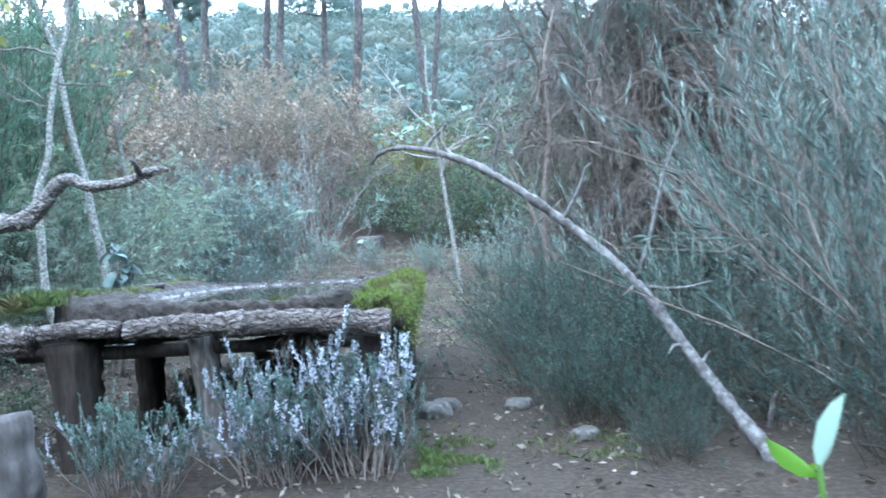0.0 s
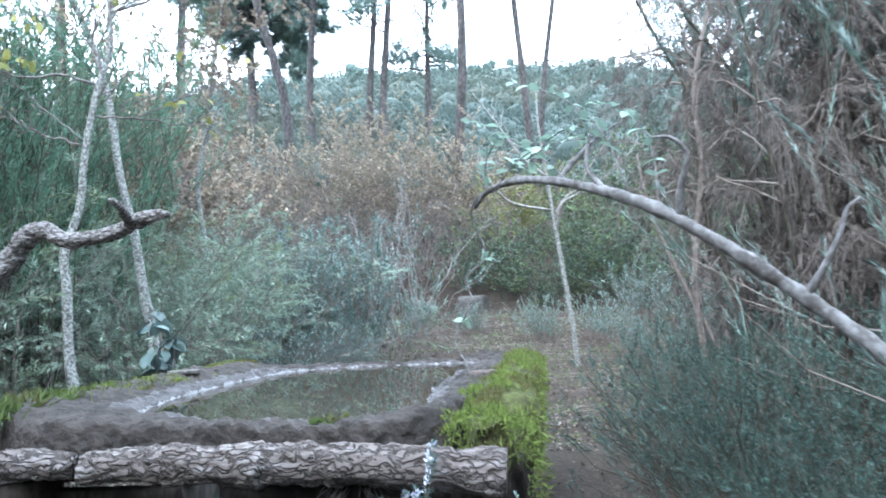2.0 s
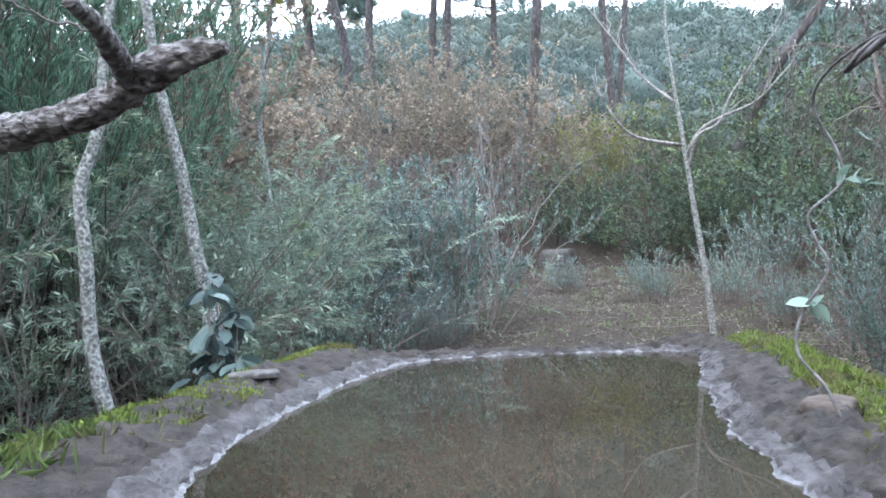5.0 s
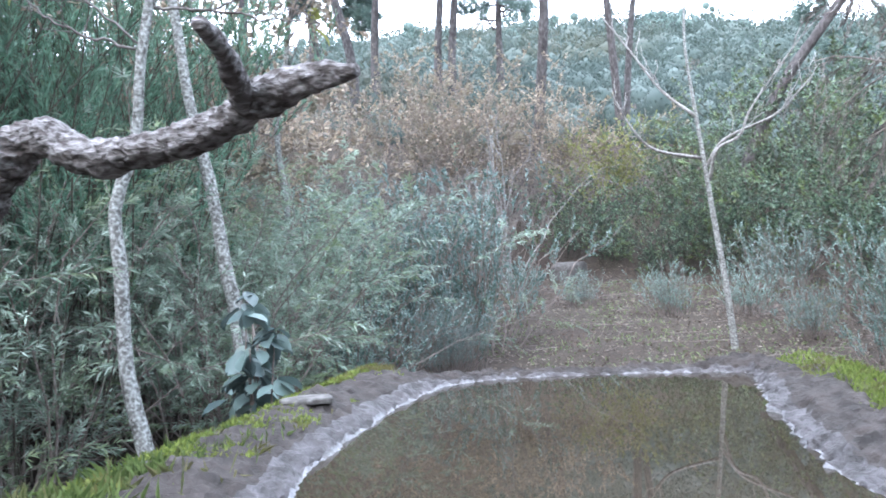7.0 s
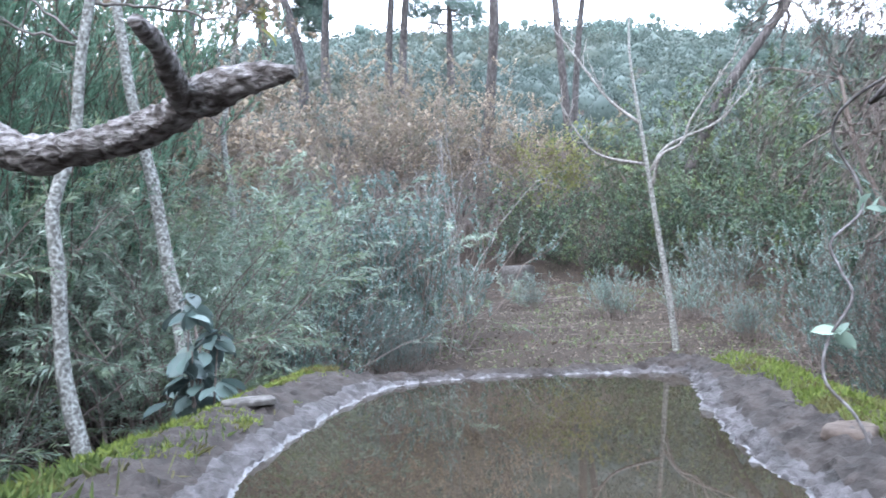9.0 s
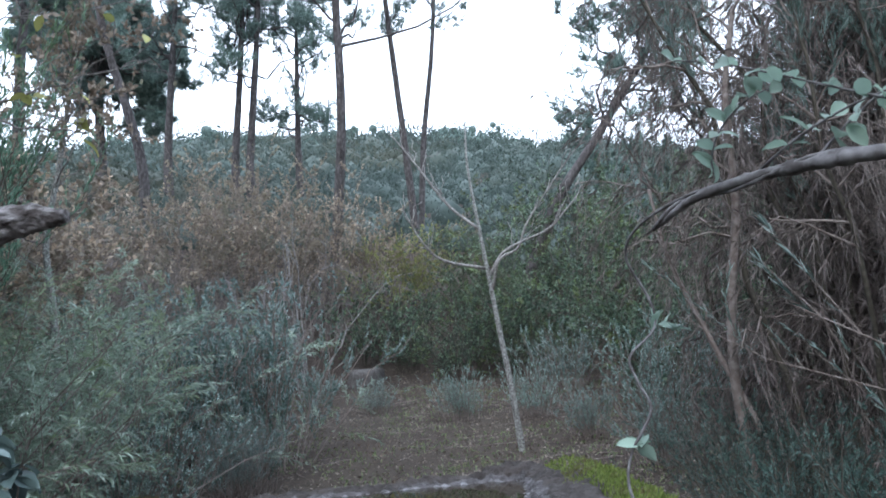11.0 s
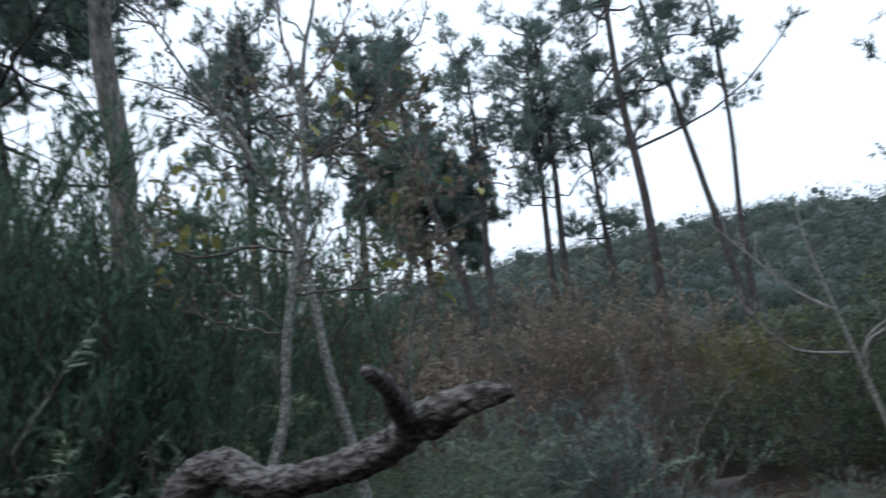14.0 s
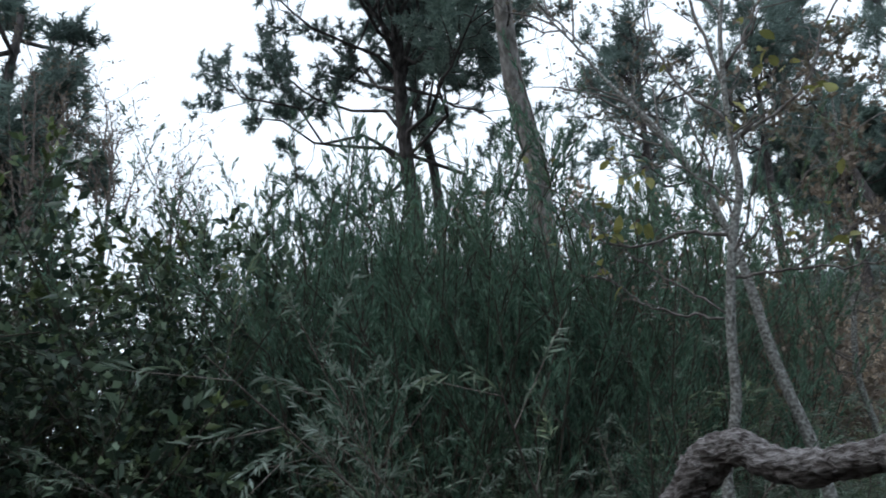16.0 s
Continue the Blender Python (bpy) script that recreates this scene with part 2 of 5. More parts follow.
def solid(name, geometry, material, label, category, at=(0, 0, 0), rz=0.0, group="", kind="", smooth=True):
    ob = new(name, mesh_of(name, *geometry, material, smooth))
    ob.matrix_basis = pose(*at, 0, 0, rz)
    return tagged(ob, label, category, group, kind)


def join(*geos):
    vs, fs, k = [], [], 0
    for v, f in geos:
        vs.append(np.asarray(v, float))
        fs += [[i + k for i in face] for face in (f.tolist() if isinstance(f, np.ndarray) else f)]
        k += len(v)
    return np.concatenate(vs), fs


def unit(a):
    return a / np.maximum(np.linalg.norm(a, axis=-1, keepdims=True), 1e-9)


def tubes(lines, radii, sides=5, rough=0.0, rng=None, cap=True):
    """Round rods along n polylines of k points each: lines (n, k, 3), radii (n, k)."""
    lines = np.asarray(lines, float)
    if lines.ndim == 2:
        lines, radii = lines[None], np.asarray(radii, float)[None]
    radii = np.asarray(radii, float)
    n, k, _ = lines.shape
    t = unit(np.gradient(lines, axis=1))
    along = np.abs(t).mean(1)
    ref = np.eye(3)[np.argmin(along, 1)][:, None, :] * np.ones((1, k, 1))
    u = unit(np.cross(t, ref))
    w = np.cross(t, u)
    a = np.arange(sides) * 2 * np.pi / sides
    r = np.repeat(radii[..., None], sides, 2)
    if rough:
        r = r * (1 + rough * rng.normal(size=r.shape))
    v = lines[:, :, None] + r[..., None] * (np.cos(a)[:, None] * u[:, :, None] + np.sin(a)[:, None] * w[:, :, None])
    i = np.arange(n * k * sides).reshape(n, k, sides)
    j = np.roll(i, -1, 2)
    f = np.stack([i[:, :-1], j[:, :-1], j[:, 1:], i[:, 1:]], -1).reshape(-1, 4)
    if not cap:
        return v.reshape(-1, 3), f
    faces = f.tolist()
    for q in range(n):
        faces += [i[q, 0, ::-1].tolist(), i[q, -1].tolist()]
    return v.reshape(-1, 3), faces


def spline(points, count):
    """A smooth line of count points through the given ones."""
    p = np.asarray(points, float)
    p = np.vstack([2 * p[0] - p[1], p, 2 * p[-1] - p[-2]])
    s = np.linspace(0, len(p) - 3 - 1e-6, count)
    i = s.astype(int)
    t = (s - i)[:, None]
    a, b, c, d = p[i], p[i + 1], p[i + 2], p[i + 3]
    return 0.5 * (2 * b + (c - a) * t + (2 * a - 5 * b + 4 * c - d) * t * t + (3 * b - a - 3 * c + d) * t ** 3)


def bark_tube(points, r0, r1, count, sides, rng, rough=0.05, wander=0.0, flare=0.0, lumps=0.0):
    p = spline(points, count)
    if wander:
        p[1:-1] += rng.normal(size=(count - 2, 3)) * wander
    s = np.linspace(0, 1, count)
    r = r0 + (r1 - r0) * s + flare * np.exp(-s * 12)
    if lumps:
        r = r * (1 + lumps * np.interp(s, np.linspace(0, 1, max(3, count // 3)), rng.normal(size=max(3, count // 3))))
    return tubes(p, r, sides, rough, rng)


def blades(p, d, length, width, rng, bend=0.0):
    """Pointed leaves: at p (n, 3), along d, each two folded triangles."""
    n = len(p)
    d = unit(d)
    side = unit(np.cross(d, unit(rng.normal(size=(n, 3)))))
    up = np.cross(side, d)
    length = np.broadcast_to(np.asarray(length, float), (n,))[:, None]
    width = np.broadcast_to(np.asarray(width, float), (n,))[:, None]
    mid = p + d * length * 0.45 + up * length * 0.06
    tip = p + d * length - np.array([0, 0, 1.0]) * length * bend
    v = np.stack([p, mid + side * width * 0.5, tip, mid - side * width * 0.5], 1).reshape(-1, 3)
    i = np.arange(n)[:, None] * 4
    return v, np.concatenate([i + [0, 1, 2], i + [0, 2, 3]])


def shoots(rng, n, base, length, lean, up=1.0, sag=0.0, k=5, wob=0.05, az=None, least=0.6):
    """n rising stems from round the base: (n, k, 3)."""
    az = rng.uniform(0, 2 * np.pi, n) if az is None else az
    ln = length * rng.uniform(least, 1.0, n)
    tilt = np.abs(rng.normal(0, lean, n)) if np.isscalar(lean) else lean
    d = np.stack([np.cos(az) * np.sin(tilt), np.sin(az) * np.sin(tilt), np.cos(tilt) * up], -1)
    s = np.linspace(0, 1, k)
    start = np.stack([np.cos(az), np.sin(az), az * 0], -1) * base * rng.uniform(0, 1, n)[:, None]
    line = start[:, None] + d[:, None] * (ln[:, None] * s)[..., None]
    line[..., :2] += d[:, None, :2] * (0.35 * ln[:, None] * s ** 2)[..., None]
    line[..., 2] -= sag * ln[:, None] * s ** 2
    line[:, 1:] += rng.normal(size=(n, k - 1, 3)) * wob * ln[:, None, None] * s[1:, None]
    return line


def side_shoots(rng, lines, per, length, spread=0.8, lo=0.25, up=0.3, sag=0.1, k=4, wob=0.04):
    """Side twigs off the given lines."""
    n, m, _ = lines.shape
    q = np.repeat(np.arange(n), per)
    s = rng.uniform(lo, 1, len(q)) * (m - 1.001)
    i = s.astype(int)
    t = (s - i)[:, None]
    p = lines[q, i] * (1 - t) + lines[q, i + 1] * t
    tan = unit(lines[q, i + 1] - lines[q, i])
    d = unit(tan * (1 - spread * 0.6) + spread * unit(rng.normal(size=p.shape)) + [0, 0, up])
    ln = length * rng.uniform(0.5, 1.1, len(q))
    u = np.linspace(0, 1, k)
    out = p[:, None] + d[:, None] * (ln[:, None] * u)[..., None]
    out[..., 2] -= sag * ln[:, None] * u ** 2
    out[:, 1:] += rng.normal(size=(len(q), k - 1, 3)) * wob * ln[:, None, None]
    return out


def leaves_on(rng, lines, per, length, width, angle=0.7, lo=0.1, bend=0.0, droop=0.0):
    n, m, _ = lines.shape
    q = np.repeat(np.arange(n), per)
    s = rng.uniform(lo, 1, len(q)) * (m - 1.001)
    i = s.astype(int)
    t = (s - i)[:, None]
    p = lines[q, i] * (1 - t) + lines[q, i + 1] * t
    tan = unit(lines[q, i + 1] - lines[q, i])
    d = unit(tan + angle * unit(rng.normal(size=p.shape)) - [0, 0, droop])
    return blades(p, d, length * rng.uniform(0.55, 1.15, len(q)), width * rng.uniform(0.7, 1.2, len(q)), rng, bend)


def taper(lines, r0, r1):
    return np.broadcast_to(np.linspace(r0, r1, lines.shape[1]), lines.shape[:2])


# ---- the lie of the land ----
LAND_Y = [-900, -40, 0, 5.5, 8, 11, 14, 20, 24, 27, 30, 36, 44, 60, 85, 110, 140, 250, 900]
LAND_Z = [-2, -0.4, 0, 0, 0.1, 0.2, 0.32, 0.95, 1.4, 2.6, 4.2, 6.8, 10, 15.0, 24.3, 33, 35, 36, 26]


def land(x, y):
    x, y = np.asarray(x, float), np.asarray(y, float)
    z = np.interp(y, LAND_Y, LAND_Z)
    z = z + 0.17 * np.clip(-x - 6.0, 0, 40) * np.interp(y, [-20, 4, 30, 60], [0.2, 1, 0.5, 0]) + 0.10 * np.clip(x - 3.5, 0, 30) * np.interp(y, [0, 6, 20, 40], [0.3, 1, 1, 0])
    z = z - 0.09 * np.clip(x + 2, -20, 45) * np.interp(y, [26, 45, 120], [0, 1, 1.1])
    z = z + 1.6 * np.sin(x * 0.045 + 1) * np.clip((y - 60) / 60, 0, 1)
    return z + 0.025 * np.sin(2.1 * x + 0.7 * y) + 0.02 * np.sin(3.7 * y - 1.3 * x) + 0.012 * np.sin(9 * x + 4) * np.sin(8 * y)


# ---- ground ----
def axis_steps(fine_lo, fine_hi, step, far, grow=1.16):
    a = list(np.arange(fine_lo, fine_hi, step))
    s = step
    hi = [a[-1]]
    lo = [a[0]]
    while hi[-1] < far:
        s *= grow
        hi.append(hi[-1] + s)
        lo.append(lo[-1] - s)
    return np.array(lo[:0:-1] + a + hi[1:])


def build_ground():
    gx, gy = axis_steps(-6, 5, 0.16, 900), axis_steps(-1, 22, 0.2, 900)
    X, Y = np.meshgrid(gx, gy)
    v = np.stack([X, Y, land(X, Y)], -1).reshape(-1, 3)
    i = np.arange(len(gx) * len(gy)).reshape(len(gy), len(gx))
    f = np.stack([i[:-1, :-1], i[:-1, 1:], i[1:, 1:], i[1:, :-1]], -1).reshape(-1, 4)
    solid("ground", (v, f), M_SOIL, "brown leaf-strewn forest soil rising into a wooded hill", "ground", kind="structure")


build_ground()


# ---- the raised pond ----
POND = [(-1.93, 5.36), (-1.35, 5.16), (-0.86, 5.14), (-0.76, 5.35), (-0.8, 5.9), (-0.84, 6.5), (-0.82, 7.1), (-0.75, 7.8), (-0.72, 8.28),
        (-0.95, 8.36), (-1.5, 8.32), (-2.05, 8.2), (-2.28, 7.95), (-2.36, 7.4), (-2.36, 6.7), (-2.33, 6.1), (-2.2, 5.62)]
WATER_Z = 1.0


def closed_spline(points, count):
    p = np.asarray(points, float)
    n = len(p)
    s = np.linspace(0, n, count, endpoint=False)
    i = s.astype(int)
    t = (s - i)[:, None]
    a, b, c, d = p[(i - 1) % n], p[i % n], p[(i + 1) % n], p[(i + 2) % n]
    return 0.5 * (2 * b + (c - a) * t + (2 * a - 5 * b + 4 * c - d) * t * t + (3 * b - a - 3 * c + d) * t ** 3)


def build_pond():
    rng = np.random.default_rng(3)
    pond = thing("raised_pond", "raised clay-lined pond on log posts with mossy rim", "pond", (0, 0, 0))
    n = 420
    edge = closed_spline(POND, n)
    mid = edge.mean(0)
    tan = unit(np.roll(edge, -6, 0) - np.roll(edge, 6, 0))
    out = np.stack([tan[:, 1], -tan[:, 0]], -1)
    out *= np.sign(((edge - mid) * out).sum(1))[:, None]
    # outer foot of the rim: a four-sided table
    x0, x1, y0, y1 = -2.92, -0.27, 4.86, 8.62
    d = edge - mid
    ang = np.arctan2(d[:, 1], d[:, 0])
    width = np.interp(edge[:, 0], [-2.4, -1.9, -1.4, -0.9, -0.7], [0.42, 0.42, 0.24, 0.3, 0.42])
    width = np.where(edge[:, 1] > 8.05, 0.2, width)
    width = np.where((edge[:, 1] < 5.7) & (edge[:, 0] < -1.8), 0.62, width)
    width = np.where((edge[:, 1] < 5.5) & (edge[:, 0] > -1.8), 0.24, width)
    width = np.convolve(np.r_[width[-6:], width, width[:6]], np.ones(13) / 13, "valid")
    height = np.where(edge[:, 0] < -1.8, 0.10, 0.055)
    height = np.where(edge[:, 1] > 8.0, 0.035, height)
    height = np.where((edge[:, 1] < 5.45) & (edge[:, 0] > -1.8), 0.022, height)
    height = np.where(edge[:, 0] > -0.9, 0.075, height)
    height = np.convolve(np.r_[height[-8:], height, height[:8]], np.ones(17) / 17, "valid")
    edge = edge + out * np.array([0.03 * noise.noise(Vector((p[0] * 5, p[1] * 5, 8))) + (0.04 if p[0] > -1.0 else 0.018) * noise.noise(Vector((p[0] * 17, p[1] * 17, 9))) + 0.012 * noise.noise(Vector((p[0] * 45, p[1] * 45, 5))) for p in edge])[:, None]
    prof = [(-0.42, -0.16), (-0.12, -0.07), (-0.03, -0.02), (0.0, 0.0), (0.035, 0.014), (0.10, 0.2), (0.22, 0.42), (0.38, 0.66), (0.55, 0.85), (0.72, 1.0), (0.86, 1.0), (0.96, 0.6), (1.0, -1.6)]
    u = np.linspace(0, len(prof) - 1, 3 * len(prof) - 2)
    prof = [tuple(np.interp(u[a], range(len(prof)), [q[c] for q in prof]) for c in (0, 1)) for a in range(len(u))]
    rings = []
    for a, b in prof:
        if a <= 0:
            xy, z = edge + out * a, np.full(n, WATER_Z + b)
        else:
            xy = edge + out * (a * width)[:, None]
            z = WATER_Z + np.where(b > 0, b * height, b * 0.085)
            bump = np.array([noise.noise(Vector((p[0] * 3, p[1] * 3, 1))) + 0.6 * noise.noise(Vector((p[0] * 12, p[1] * 12, 2))) + 0.8 * noise.noise(Vector((p[0] * 29, p[1] * 29, 3))) + 0.45 * noise.noise(Vector((p[0] * 62, p[1] * 62, 4))) for p in xy])
            ridge = np.array([0.5 - abs(noise.noise(Vector((p[0] * 9 + 3, p[1] * 9, 6)))) * 2 + 0.4 - abs(noise.noise(Vector((p[0] * 24, p[1] * 24, 7)))) * 1.6 for p in xy])
            z = z + (bump * 0.022 + ridge * 0.016 if 0.05 < a < 0.99 else bump * 0.004)
        xy = np.clip(xy, [x0, y0], [x1, y1])
        rings.append(np.column_stack([xy, z]))
    v = np.stack(rings, 0).reshape(-1, 3)
    i = np.arange(len(prof) * n).reshape(len(prof), n)
    j = np.roll(i, -1, 1)
    f = np.stack([i[:-1], j[:-1], j[1:], i[1:]], -1).reshape(-1, 4)
    k = 14
    part("inner_clay", (v, f[(k - 1) * n:19 * n]), M_CLAY, pond, "lavender-grey damp clay inner slope")
    part("earth_bank", (v, f[19 * n:]), M_MUD, pond, "dark brown earth on the outer bank")
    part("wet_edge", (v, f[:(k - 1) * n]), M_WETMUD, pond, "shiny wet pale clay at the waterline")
    bed = np.array([[x, y, WATER_Z - 0.15] for x, y in edge * 1.0])
    part("bed", (np.vstack([bed - [0, 0, 0.02], [[*mid, WATER_Z - 0.17]]]), [[q, (q + 1) % n, n] for q in range(n)]), M_BED, pond)
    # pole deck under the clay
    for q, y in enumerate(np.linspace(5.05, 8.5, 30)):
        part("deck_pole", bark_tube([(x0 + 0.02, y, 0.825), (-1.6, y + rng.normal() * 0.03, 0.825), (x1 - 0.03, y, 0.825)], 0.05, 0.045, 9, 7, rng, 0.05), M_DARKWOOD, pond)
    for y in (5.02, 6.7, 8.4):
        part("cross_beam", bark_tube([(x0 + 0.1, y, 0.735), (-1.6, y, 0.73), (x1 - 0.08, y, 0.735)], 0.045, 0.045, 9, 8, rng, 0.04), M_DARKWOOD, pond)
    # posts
    posts = [((-2.40, 4.99, -0.1), (-2.44, 4.98, 0.82), 0.135, 0.175, M_DARKWOOD, "dark flared post"),
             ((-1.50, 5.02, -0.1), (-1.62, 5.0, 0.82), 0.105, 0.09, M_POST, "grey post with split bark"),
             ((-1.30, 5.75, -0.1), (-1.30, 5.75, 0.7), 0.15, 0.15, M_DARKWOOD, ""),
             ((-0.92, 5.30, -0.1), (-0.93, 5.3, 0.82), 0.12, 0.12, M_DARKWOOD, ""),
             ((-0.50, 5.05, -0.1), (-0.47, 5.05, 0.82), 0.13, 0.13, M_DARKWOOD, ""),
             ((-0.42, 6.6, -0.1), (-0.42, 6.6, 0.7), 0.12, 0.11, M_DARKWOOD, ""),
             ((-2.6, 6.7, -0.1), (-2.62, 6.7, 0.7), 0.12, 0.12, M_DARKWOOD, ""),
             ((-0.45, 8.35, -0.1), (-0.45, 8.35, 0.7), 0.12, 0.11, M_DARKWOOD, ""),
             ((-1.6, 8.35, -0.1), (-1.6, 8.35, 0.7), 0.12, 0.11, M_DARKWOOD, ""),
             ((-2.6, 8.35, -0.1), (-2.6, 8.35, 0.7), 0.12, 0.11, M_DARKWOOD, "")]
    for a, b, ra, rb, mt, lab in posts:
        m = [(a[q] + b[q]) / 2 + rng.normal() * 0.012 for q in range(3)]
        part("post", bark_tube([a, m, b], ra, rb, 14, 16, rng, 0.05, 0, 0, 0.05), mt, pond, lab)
    # bark-covered edge logs along the front
    logs = [((-3.06, 4.83, 0.84), (-2.62, 4.82, 0.865), 0.095), ((-2.56, 4.80, 0.895), (-2.06, 4.81, 0.905), 0.062),
            ((-2.03, 4.83, 0.885), (-1.63, 4.83, 0.895), 0.07), ((-1.66, 4.80, 0.905), (-0.35, 4.79, 0.855), 0.085)]
    for a, b, r in logs:
        a, b = np.array(a), np.array(b)
        m = (a + b) / 2 + [0, 0, 0.012]
        cnt = int(20 + 75 * np.linalg.norm(b - a))
        v, f = bark_tube([a, m, b], r * 0.97, r * 0.97, cnt, 40, rng, 0.0, 0, 0, 0.06)
        cen = np.repeat(spline([a, m, b], cnt), 40, 0)
        d = v - cen
        rough = np.array([-abs(noise.noise(Vector((p[0] * 6, p[1] * 30, p[2] * 30)))) * 0.3 + noise.noise(Vector((p[0] * 5, p[1] * 9, p[2] * 9))) * 0.22 + noise.noise(Vector((p[0] * 22, p[1] * 60, p[2] * 60))) * 0.12 for p in v])
        part("edge_log", (cen + d * (1 + rough)[:, None], f), M_BARK, pond, "grey furrowed bark log laid along the edge")
    part("hanging_bark", leaves_on(rng, shoots(rng, 26, 0.12, 0.22, 0.5, -1.0) + [-0.95, 4.93, 0.82], 7, 0.09, 0.006, 0.5), L_STRAW, pond, "hanging dry root fibres")
    return edge, out


EDGE, EDGE_OUT = build_pond()
wv = np.column_stack([EDGE + EDGE_OUT * 0.012, np.full(len(EDGE), WATER_Z + 0.003)])
solid("pond_water", (wv, [list(range(len(wv)))]), M_WATER, "still murky brown water reflecting trees and sky", "water", kind="structure", smooth=False)


def tuft_field(rng, pts, count, length, width, tilt=0.5):
    q = rng.integers(0, len(pts), count)
    p = pts[q] + rng.normal(size=(count, 3)) * [0.02, 0.02, 0.0]
    d = rng.normal(size=(count, 3)) * tilt + [0, 0, 1]
    return blades(p, d, length * rng.uniform(0.4, 1.2, count), width, rng, 0.2)


def build_moss_and_grass():
    rng = np.random.default_rng(9)
    # thick moss over the pond's far-side edge wall
    y = rng.uniform(4.95, 8.45, 14000)
    u = rng.uniform(0, 1, 14000)
    patch = np.array([noise.noise(Vector((a * 3.1, b * 3, 4))) for a, b in zip(y, u)]) > -0.12
    keep = patch & (rng.uniform(0, 1, 14000) < np.interp(y, [4.9, 5.1, 5.6, 6.2, 6.9, 8.0, 8.45], [0.9, 1, 1, 0.8, 0.75, 0.6, 0.4]))
    y, u = y[keep], u[keep]
    lump = 0.5 + 0.5 * np.sin(y * 9) * np.sin(y * 4 + 1)
    x = -0.62 + 0.36 * u + 0.06 * (y > 6)
    z = 1.035 + 0.05 * np.sin(u * np.pi) + 0.05 * lump * u - 0.05 * u ** 3
    drop = rng.uniform(0, 1, len(y)) < 0.3
    x = np.where(drop, -0.25 + rng.normal(size=len(y)) * 0.02, x)
    z = np.where(drop, 1.02 - rng.uniform(0, 1, len(y)) ** 1.5 * np.interp(y, [5, 6.5, 8.4], [0.5, 0.3, 0.15]), z)
    z = 0.9 + (z - 0.9) * (0.45 + 0.55 * np.minimum(1.0, (y - 4.9) / 0.6))
    p = np.column_stack([x, y, z])
    face = rng.uniform(0, 1, len(p)) < 0.1
    p[face] = np.column_stack([rng.uniform(-0.6, -0.27, face.sum()), 4.95 + rng.normal(size=face.sum()) * 0.03, rng.uniform(0.86, 1.05, face.sum())])
    d = rng.normal(size=p.shape) * 0.6 + np.column_stack([np.where(drop, 0.6, 0.1), y * 0, np.where(drop, -0.2, 1)])
    solid("moss_bank", blades(p, d, 0.03 * rng.uniform(0.3, 1.6, len(p)), 0.009, rng), L_MOSS, "thick yellow-green moss covering the pond edge", "moss", kind="stuff")
    bv, bf = [], []
    gy = np.linspace(4.93, 8.5, 90)
    prof = [(-0.62, 0.9), (-0.60, 1.03), (-0.48, 1.06), (-0.36, 1.065), (-0.28, 1.03), (-0.24, 0.95), (-0.235, 0.8), (-0.27, 0.72), (-0.5, 0.74)]
    for yy in gy:
        for a, (px, pz) in enumerate(prof):
            k = 1.3 * noise.noise(Vector((px * 6, yy * 6, 2))) + 0.9 * noise.noise(Vector((px * 15, yy * 15, 5)))
            e = min(1.0, (yy - 4.9) / 0.6, (8.55 - yy) / 0.3)
            thin = np.interp(yy, [5.6, 6.3, 8.5], [1.0, 0.7, 0.55])
            bv.append((-0.42 + (px + 0.42) * (0.35 + 0.65 * e) * thin + 0.035 * k + (1 - thin) * 0.08, yy, 0.9 + (pz - 0.9) * (0.45 + 0.55 * e) + 0.045 * k - max(0, yy - 6) * 0.008))
    for r in range(len(gy) - 1):
        for c in range(len(prof) - 1):
            q = r * len(prof) + c
            bf.append([q, q + 1, q + 1 + len(prof), q + len(prof)])
    bf += [list(range(len(prof))), list(range(len(bv) - len(prof), len(bv)))]
    solid("moss_cushion", (bv, bf), surface("moss_bed", (0.05, 0.058, 0.018), (0.036, 0.028, 0.018), (0.095, 0.11, 0.032), 6, 40, 1, 0.9), "mossy earth cushion on the pond edge", "moss")
    # grass along the left rim
    y = rng.uniform(4.9, 8.3, 11000)
    w = np.interp(y, [4.9, 5.5, 6.2, 7, 8.3], [0.8, 0.8, 0.5, 0.3, 0.15]) * (0.25 + 0.75 * (np.array([noise.noise(Vector((0.5, a * 6, 3))) for a in y]) > -0.1))
    keep = rng.uniform(0, 1, len(y)) < w
    y = y[keep]
    x = np.interp(y, [4.9, 5.5, 6.5, 7.6, 8.3], [-2.72, -2.71, -2.70, -2.71, -2.71]) + rng.normal(size=len(y)) * 0.07 * np.interp(y, [5, 7], [1.6, 0.8])
    z = np.full(len(y), 1.055) - np.clip(-x - 2.82, 0, 1) * 0.6
    tall = np.interp(y, [4.9, 6, 7], [0.16, 0.10, 0.035])
    p = np.column_stack([x, y, z])
    solid("rim_grass", blades(p, rng.normal(size=p.shape) * 0.45 + [0, 0, 1], tall * rng.uniform(0.4, 1.2, len(p)), 0.007, rng, 0.25), L_GRASS, "bright green grass growing along the clay rim", "grass", kind="stuff")
    n = 9000
    y, x = rng.uniform(4.95, 8.2, n), rng.uniform(-2.86, -2.5, n)
    k = np.array([noise.noise(Vector((a * 4, b * 4, 11))) + 0.5 * noise.noise(Vector((a * 11, b * 11, 12))) for a, b in zip(x, y)])
    keep = k + (-2.62 - x) * 1.6 > 0.12
    p = np.column_stack([x, y, np.interp(x, [-2.86, -2.75, -2.5], [1.06, 1.1, 1.065])])[keep]
